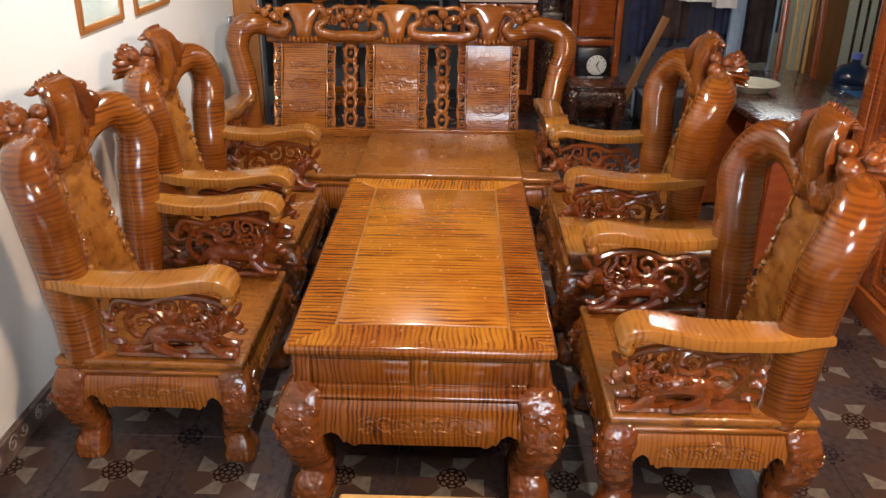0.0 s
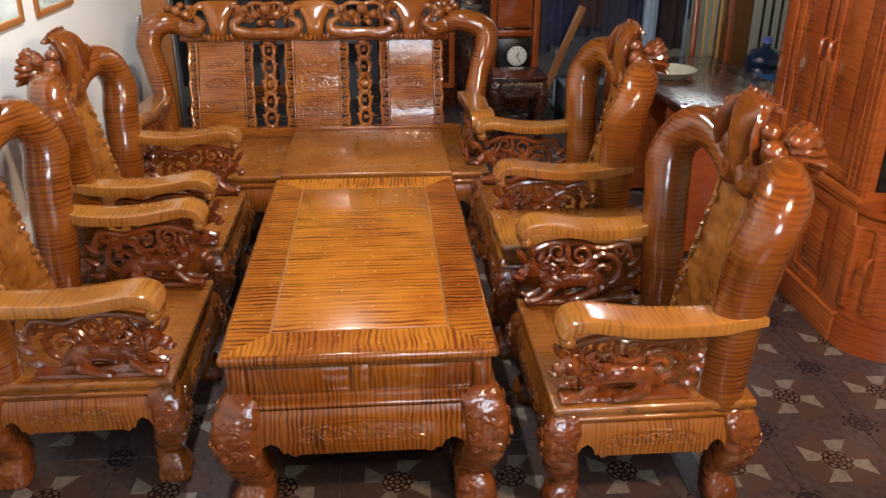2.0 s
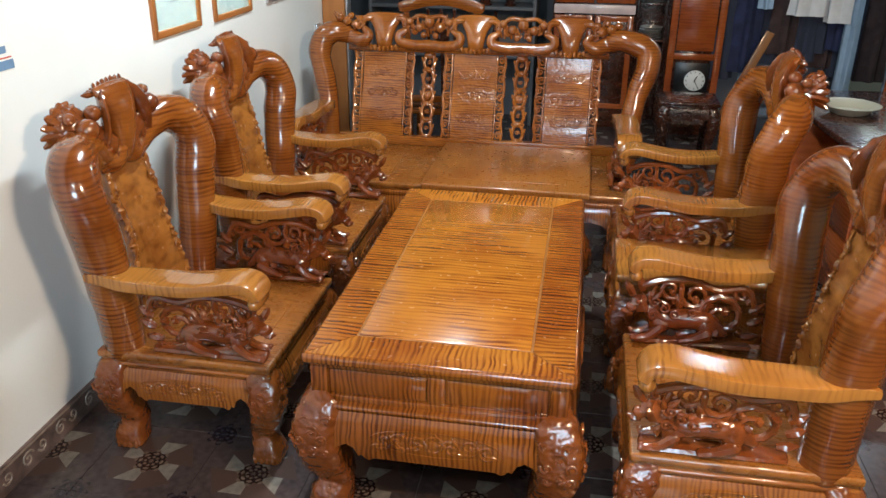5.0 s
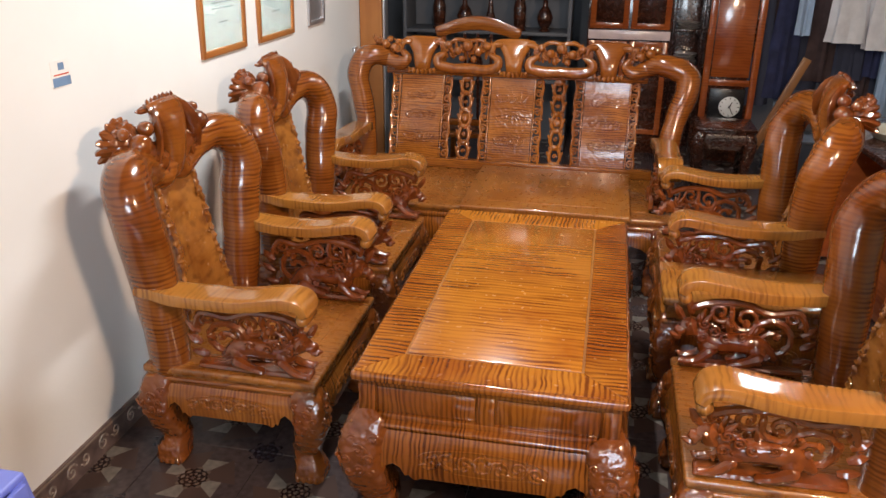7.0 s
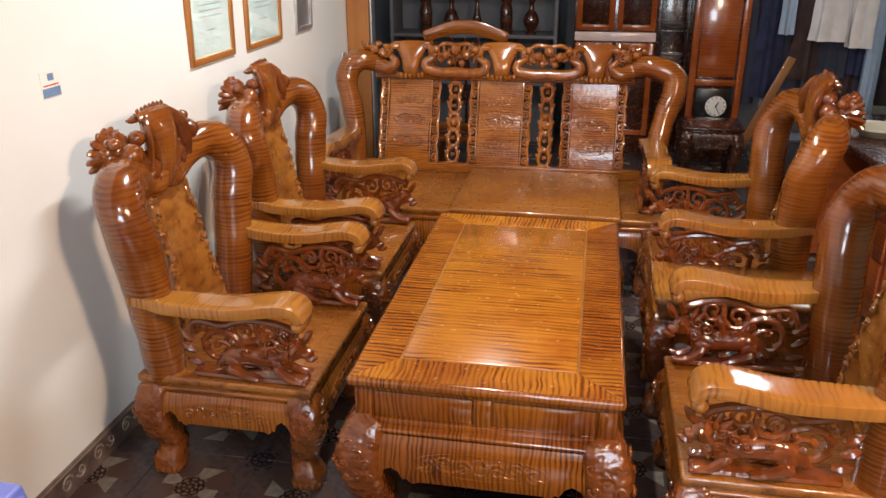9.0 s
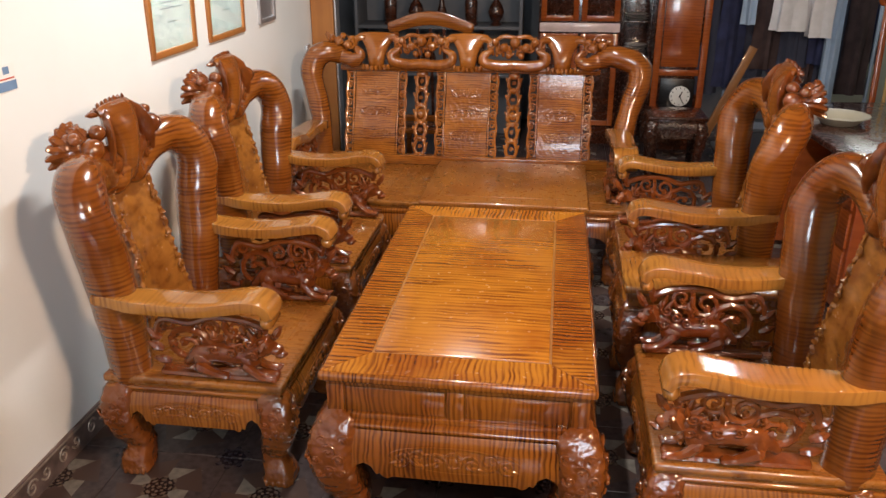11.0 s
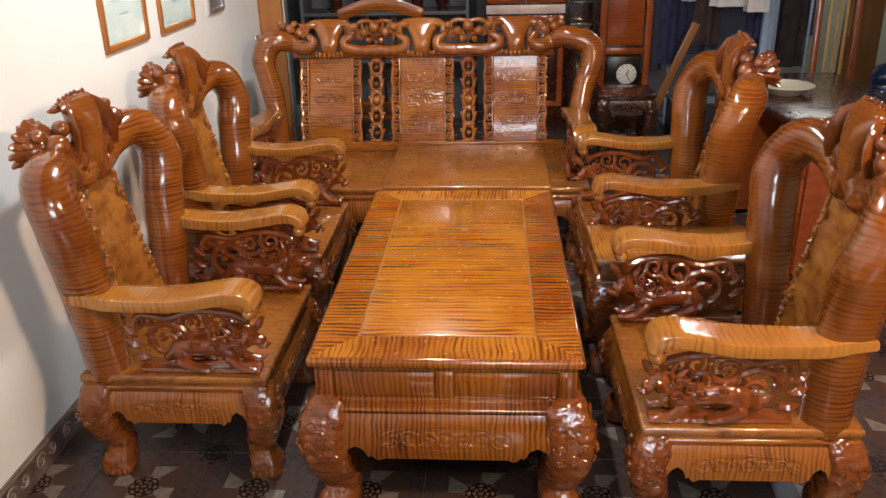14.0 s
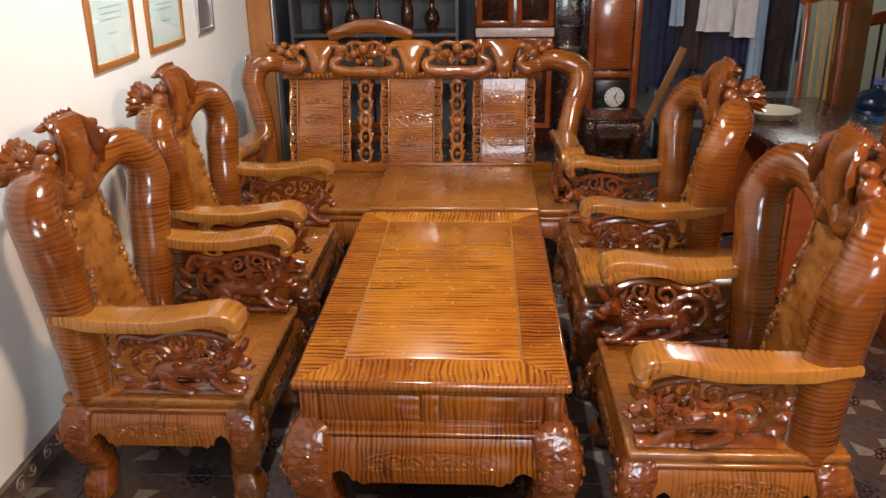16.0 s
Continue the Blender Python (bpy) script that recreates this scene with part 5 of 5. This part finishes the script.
stand = thing("water_stand", pose(2.80, 5.55, 0), "dark wooden stand beneath the water bottle", "stand")
part("top", B(-0.2, 0.2, -0.2, 0.2, 0.40, 0.43, bevel=0.006), WOOD_DARK, stand)
for sx in (-1, 1):
    for sy in (-1, 1):
        part("leg", B(sx * 0.17 - 0.022, sx * 0.17 + 0.022, sy * 0.17 - 0.022, sy * 0.17 + 0.022, FLOOR, 0.40, bevel=0.004), WOOD_DARK, stand)
part("shelf", B(-0.18, 0.18, -0.18, 0.18, 0.2, 0.22, bevel=0.003), WOOD_DARK, stand)
water = thing("water_bottle", pose(2.80, 5.55, 0.43), "large blue plastic water cooler bottle with a label", "bottle")
part("shell", lathe(bmesh.new(), [(0.11, 0), (0.13, 0.012), (0.134, 0.04), (0.134, 0.09), (0.127, 0.10), (0.134, 0.11), (0.134, 0.26), (0.127, 0.27), (0.134, 0.28), (0.132, 0.33), (0.10, 0.375), (0.04, 0.40), (0.03, 0.41), (0.03, 0.45)], 32), plain("bottle_shell", (0.012, 0.03, 0.07), 0.15, spread=0.1, coat=0.5), water)
part("label", lathe(bmesh.new(), [(0.1342, 0.13), (0.1352, 0.131), (0.1352, 0.239), (0.1342, 0.24)], 32), LABEL_BLUE, water, "bright blue label band")
part("cap", lathe(bmesh.new(), [(0.033, 0.43), (0.034, 0.435), (0.034, 0.465), (0.028, 0.47)], 20), BLUE_PLASTIC, water)


# ---------------------------------------------------------------- chairs, clock and clothes at the back
def tall_chair(m, mat, slat_mat, label, wide=0.42, high=1.18, arch=0.06, slats=3):
    """High-backed chair: origin on the floor, back towards +y."""
    ob = thing("chair", m, label, "chair", "high-backed chairs behind the sofa set")
    w = wide / 2
    part("seat", B(-w, w, -0.22, 0.2, 0.42, 0.455, bevel=0.01, segs=2), mat, ob)
    for s in (-1, 1):
        part("leg", B(s * (w - 0.03) - 0.022, s * (w - 0.03) + 0.022, -0.21, -0.166, 0, 0.42, bevel=0.005), mat, ob)
        bm = bmesh.new()
        sweep(bm, [(s * (w - 0.03), 0.18, 0.02, 0.022, 0.022), (s * (w - 0.03), 0.17, 0.45, 0.022, 0.022), (s * (w - 0.03), 0.2, 0.8, 0.022, 0.02), (s * (w - 0.03), 0.27, high - 0.06, 0.022, 0.02)], seg=10, steps=4, power=4, side=(1, 0, 0))
        part("back_leg", bm, mat, ob)
    bm = bmesh.new()
    pts = []
    for k in range(9):
        u = k / 4 - 1
        pts.append((u * (w + 0.01), 0.27, high - 0.06 + arch * (1 - u * u) ** 1.4, 0.022, 0.04 + 0.012 * (1 - u * u)))
    sweep(bm, pts, seg=12, steps=3, power=4, side=(0, 1, 0))
    part("top_rail", bm, mat, ob)
    part("lower_rail", B(-w + 0.04, w - 0.04, 0.165, 0.195, 0.52, 0.57, bevel=0.005), mat, ob)
    for k in range(slats):
        x = (k - (slats - 1) / 2) * wide * 0.17
        bm = bmesh.new()
        sweep(bm, [(x, 0.18, 0.55, 0.012, 0.008), (x, 0.205, 0.8, 0.012, 0.008), (x, 0.268, high - 0.07, 0.012, 0.008)], seg=8, steps=4, power=4, side=(1, 0, 0))
        part("slat", bm, slat_mat, ob)
    return ob


tall_chair(pose(-0.68, 6.35, FLOOR, 0, 0, 180), WOOD_POST, WOOD_DARK, "orange-brown wooden chair with an arched top rail", 0.58, 1.3, 0.07)
tall_chair(pose(2.56, 5.82, FLOOR, 0, 0, -8), WOOD_RED_LIT, WOOD_PALE, "red-brown high-backed chair with pale slats", 0.32, 1.52, 0.05)
leafd = thing("door_leaf", pose(2.86, 6.28, FLOOR, 0, 0, -6), "light brown wooden door leaf with pale fluted edge standing open", "door")
part("board", B(-0.13, 0.13, -0.02, 0.02, 0.0, 2.1, bevel=0.005), WOOD_DOOR, leafd)
for k in range(4):
    bm = bmesh.new()
    sweep(bm, [(-0.115 + 0.026 * k, -0.021, 0.95 + 0.05 * k, 0.006, 0.005), (-0.115 + 0.026 * k, -0.021, 2.05, 0.006, 0.005)], seg=8, steps=1)
    part("flute", bm, WOOD_PALE, leafd)
tall_chair(pose(3.22, 6.35, FLOOR, 0, 0, -20), WOOD_RED, WOOD_DARK, "red-brown wooden high-backed chair by the wall", 0.4, 1.3, 0.05)

hall = thing("cabinet", pose(0.44, 7.85, 0), "red-brown cabinet with glossy doors and a painted reflection on the rail", "cabinet")
part("body", B(-0.37, 0.37, -0.2, 0.3, FLOOR, 1.9, bevel=0.005), WOOD_DARK, hall)
for s in (-1, 1):
    for z0, z1 in ((0.08, 0.92), (1.03, 1.8)):
        a, b = sorted((s * 0.012, s * 0.35))
        bm = bmesh.new()
        box(bm, a, a + 0.05, -0.222, -0.201, z0, z1, bevel=0.004)
        box(bm, b - 0.05, b, -0.222, -0.201, z0, z1, bevel=0.004)
        box(bm, a + 0.049, b - 0.049, -0.2215, -0.201, z0, z0 + 0.05, bevel=0.004)
        box(bm, a + 0.049, b - 0.049, -0.2215, -0.201, z1 - 0.05, z1, bevel=0.004)
        d = part("door", bm, WOOD_RED, hall)
        part("panel", B(a + 0.05, b - 0.05, -0.21, -0.202, z0 + 0.05, z1 - 0.05, bevel=0.002), WOOD_DARK, d)
# wooden rail coloured pinkish white to stand for the reflection on its gloss
part("white_rail", B(-0.36, 0.36, -0.235, -0.202, 0.935, 1.015, bevel=0.008), plain("painted_rail_reflection", (0.75, 0.6, 0.58), 0.2, coat=0.5), hall, "glossy rail between the doors, its bright reflection painted pale pink")

dark_cab = thing("display_cabinet", pose(0.96, 7.95, 0), "dark wooden display cabinet with pale stacked dishes", "cabinet")
part("body", B(-0.14, 0.14, 0.06, 0.3, FLOOR, 1.9, bevel=0.005), WOOD_DARK, dark_cab)
for z in (0.7, 1.02, 1.4):
    part("shelf", B(-0.139, 0.139, -0.16, 0.059, z - 0.02, z, bevel=0.003), WOOD_DARK, dark_cab)
for s in (-1, 1):
    part("upright", B(s * 0.128 - 0.012, s * 0.128 + 0.012, -0.165, 0.059, FLOOR, 1.9, bevel=0.004), WOOD_DARK, dark_cab)
DISH = plain("grey_dish_glaze", (0.3, 0.29, 0.28), 0.3, coat=0.4)
for z, n in ((0.7, 5), (1.02, 3)):
    for k in range(n):
        d = thing("dish", pose(0.96 + 0.008 * math.sin(k * 2.1), 7.84, z + 0.022 * k), "grey glazed dish in a stack on a cabinet shelf", "dish", "dishes on the cabinet shelves")
        part("bowl", lathe(bmesh.new(), [(0.05, 0.0), (0.06, 0.004), (0.1, 0.018), (0.104, 0.021), (0.1, 0.022), (0.05, 0.010), (0.0, 0.010)], 28), DISH, d)
hat = thing("hat", pose(0.96, 7.84, 1.40), "small dark domed hat on a cabinet shelf", "hat")
part("crown", lathe(bmesh.new(), [(0.11, 0.0), (0.11, 0.006), (0.06, 0.012), (0.055, 0.05), (0.035, 0.085), (0.008, 0.095)], 28), CLOTH_DARK, hat)

clock = thing("longcase_clock", pose(1.33, 7.65, 0), "tall dark red-brown case with a round white clock dial", "clock")
part("case_body", B(-0.235, 0.235, -0.14, 0.16, FLOOR, 1.9, bevel=0.006), WOOD_DARK, clock)
for s in (-1, 1):
    part("side_post", B(s * 0.2 - 0.03, s * 0.2 + 0.03, -0.175, -0.141, 0.25, 1.85, bevel=0.008), WOOD_RED, clock)
part("door_panel", B(-0.16, 0.16, -0.155, -0.142, 0.66, 1.4, bevel=0.006), WOOD_RED, clock)
part("cross_rail", B(-0.17, 0.17, -0.17, -0.142, 0.585, 0.64, bevel=0.006), WOOD_RED, clock)
part("dial_board", B(-0.15, 0.15, -0.165, -0.142, 0.24, 0.56, bevel=0.004), BLACK, clock)
dial = part("dial", lathe(bmesh.new(), [(0.09, 0), (0.09, 0.006), (0.086, 0.008)], 40), DIAL, clock, "round white dial")
dial.location, dial.rotation_euler = (0.03, -0.166, 0.405), (radians(90), 0, 0)
for k in range(12):
    a = radians(30 * k)
    mk = part("hour_mark", B(-0.003, 0.003, 0.068, 0.082, 0.008, 0.0095, bevel=0), BLACK, dial)
    mk.rotation_euler = (0, 0, -a)
for name, a, ln, w in (("hour_hand", 25, 0.045, 0.004), ("minute_hand", 152, 0.066, 0.003)):
    hd = part(name, B(-w, w, -0.012, ln, 0.010, 0.0125, bevel=0), BLACK, dial)
    hd.rotation_euler = (0, 0, radians(-a))

lt = thing("side_table", pose(1.22, 6.65, 0), "small dark glossy carved side table", "table")
part("tabletop", box(box(bmesh.new(), -0.23, 0.23, -0.2, 0.2, 0.41, 0.44, bevel=0.01, segs=3), -0.21, 0.21, -0.18, 0.18, 0.385, 0.41, bevel=0.004), WOOD_DARK, lt)
carved_base(lt, -0.22, 0.22, -0.19, 0.19, 0.386, 0.27, 0.045, 0.02, WOOD_DARK, WOOD_DARK, WOOD_DARK)

shelf = thing("display_shelf", pose(-0.85, 7.75, 0), "dark grey display shelves holding turned vases", "shelf")
for z in (0.55, 0.98, 1.42):
    part("board", B(-0.75, 0.75, -0.2, 0.2, z - 0.03, z, bevel=0.004), WALL_GREY, shelf)
for s in (-1, 1):
    part("upright", B(s * 0.76 - 0.015, s * 0.76 + 0.015, -0.2, 0.2, FLOOR, 1.9, bevel=0.004), WALL_GREY, shelf)
part("back", B(-0.75, 0.75, 0.2, 0.22, FLOOR, 1.9, bevel=0), WALL_GREY, shelf)
profiles = ([(0.06, 0), (0.065, 0.01), (0.05, 0.03), (0.055, 0.06), (0.06, 0.2), (0.045, 0.27), (0.055, 0.3), (0.05, 0.31)],
            [(0.05, 0), (0.055, 0.015), (0.03, 0.03), (0.06, 0.07), (0.075, 0.12), (0.055, 0.18), (0.025, 0.22), (0.022, 0.28), (0.04, 0.31)],
            [(0.045, 0), (0.045, 0.01), (0.025, 0.03), (0.03, 0.05), (0.05, 0.10), (0.03, 0.17), (0.018, 0.24), (0.014, 0.36), (0.02, 0.38)])
for k, (x, z) in enumerate(((-1.3, 0.98), (-1.06, 0.98), (-0.82, 0.98), (-0.55, 0.98), (-0.32, 0.98), (-1.2, 1.42), (-0.6, 1.42), (-0.95, 0.55), (-0.45, 0.55))):
    v = thing("vase", pose(x, 7.65, z), "dark turned wooden vase standing on a shelf", "vase", "vases on the display shelf")
    part("body", lathe(bmesh.new(), profiles[k % 3], 22), VASE_WOOD, v)


def garment(name, x, y, top, low, wide, mat, label, seed):
    """A hanging shirt or coat: a folded closed sleeve of cloth below a hook."""
    ob = thing(name, pose(x, y, 0), label, "garment", "clothes on the rail")
    bm = bmesh.new()
    rings = []
    for i in range(13):
        f = i / 12
        z = top + (low - top) * f
        w = wide * (0.25 + 0.75 * min(1, f * 4)) * (1 + 0.1 * f) / 2
        ring = []
        for k in range(28):
            a = 2 * math.pi * k / 28
            fold = 1 + (0.1 + 0.22 * f) * math.sin(a * 5 + seed) + 0.15 * noise.noise(Vector((math.cos(a) * 2, f * 3, seed)))
            ring.append(bm.verts.new((math.cos(a) * w * fold, math.sin(a) * 0.07 * fold, z)))
        rings.append(ring)
    for a, b in zip(rings, rings[1:]):
        for k in range(28):
            bm.faces.new((a[k], a[(k + 1) % 28], b[(k + 1) % 28], b[k]))
    bm.faces.new(rings[0])
    bm.faces.new(rings[-1])
    part("cloth", bm, mat, ob)
    hk = bmesh.new()
    scroll(hk, (0, 0, top + 0.04), (1, 0, 0), (0, 0, 1), 0.03, 0.8, 0.004, -1.5, 1, 0.9)
    sweep(hk, [(0, 0, top - 0.02, 0.004, 0.004), (0, 0, top + 0.02, 0.004, 0.004)], seg=6, steps=1)
    part("hook", hk, SILVER, ob)
    return ob


rail = thing("clothes_rail", pose(2.35, 7.55, 0), "metal clothes rail with uprights", "clothes rail")
bm = bmesh.new()
sweep(bm, [(-0.84, 0, 1.72, 0.014, 0.014), (0.62, 0, 1.72, 0.014, 0.014)], seg=10, steps=1)
part("bar", bm, SILVER, rail)
for s in (-1, 1):
    bm = bmesh.new()
    sweep(bm, [(s * 0.6, 0, FLOOR + 0.01, 0.016, 0.016), (s * 0.6, 0, 1.72, 0.016, 0.016)], seg=10, steps=1)
    part("upright", bm, plain("pale_blue_paint", (0.4, 0.52, 0.66), 0.5), rail)
    part("foot", B(s * 0.6 - 0.02, s * 0.6 + 0.02, -0.22, 0.22, FLOOR, FLOOR + 0.03, bevel=0.006), SILVER, rail)
CLOTH_BROWN = plain("brown_cloth", (0.05, 0.03, 0.03), 0.9, bump=0.4, spread=0.4)
DARKS = ((CLOTH_DARK, "black jacket hanging from the rail"), (CLOTH_NAVY, "navy blue coat hanging from the rail"), (CLOTH_BROWN, "dark brown coat hanging from the rail"))
for k in range(15):
    mat, label = DARKS[(k * 5 + k // 4) % 3]
    garment("coat", 1.56 + 0.095 * k, 7.58 + 0.05 * math.sin(k * 2.3), 1.63, 0.42 + 0.3 * abs(math.sin(k * 1.7)), 0.19, mat, label, k * 1.7)
for k, (x, low, w, mat, label) in enumerate(((2.19, 1.0, 0.24, CLOTH_WHITE, "white shirt hanging from the rail"), (2.45, 0.95, 0.2, CLOTH_WHITE, "white shirt hanging from the rail"), (2.55, 0.3, 0.1, CLOTH_BLUE, "pale blue trousers hanging from the rail"), (1.84, 1.05, 0.09, CLOTH_BLUE, "pale blue shirt hanging from the rail"))):
    garment("shirt", x, 7.40, 1.63, low, w, mat, label, k * 1.3)
plank = thing("plank", pose(1.54, 7.2, 0.05, 0, 22, 0), "pale brown plank leaning beside the clothes", "plank")
part("board", B(-0.035, 0.035, -0.012, 0.012, -0.145, 0.9, bevel=0.003), WOOD_DOOR, plank)
crate = thing("crate", pose(1.95, 7.25, FLOOR), "dark grey plastic storage crate on the floor", "crate")
part("box", B(-0.22, 0.22, -0.18, 0.18, 0, 0.3, bevel=0.012), plain("grey_plastic", (0.06, 0.065, 0.08), 0.5), crate)
part("lid", B(-0.235, 0.235, -0.195, 0.195, 0.3, 0.33, bevel=0.008), plain("pale_grey_plastic", (0.1, 0.11, 0.13), 0.5), crate)



# ---------------------------------------------------------------- floor tiles
def tile_mesh():
    bm = B(-0.207, 0.207, -0.207, 0.207, -0.006, 0.0, bevel=0)
    top = [e for e in bm.edges if all(v.co.z > -0.001 for v in e.verts)]
    bmesh.ops.bevel(bm, geom=top, offset=0.0015, segments=1, affect="EDGES")
    me = bpy.data.meshes.new("tile")
    bm.to_mesh(me)
    bm.free()
    me.materials.append(TILE)
    return me


PITCH = 0.416
near = tile_mesh()
rest = bmesh.new()
for i in range(-2, 16):
    for j in range(-13, 18):
        x, y = -1.138 + i * PITCH, 2.335 + j * PITCH
        if x < WX - 0.2 or x > EAST + 0.1 or y > NORTH + 0.1:
            continue
        if 1.0 < y < 7.6 and x < 4.0:
            ob = new("tile", near)
            ob.parent = floor
            ob.location = (x, y, FLOOR)
        else:
            box(rest, i * PITCH - 0.207, i * PITCH + 0.207, j * PITCH - 0.207, j * PITCH + 0.207, -0.006, 0.0, bevel=0)
far_tiles = part("tiles", rest, TILE, floor, smooth=False)
far_tiles.location = (-1.138, 2.335, FLOOR)
tagged(far_tiles, kind="stuff")
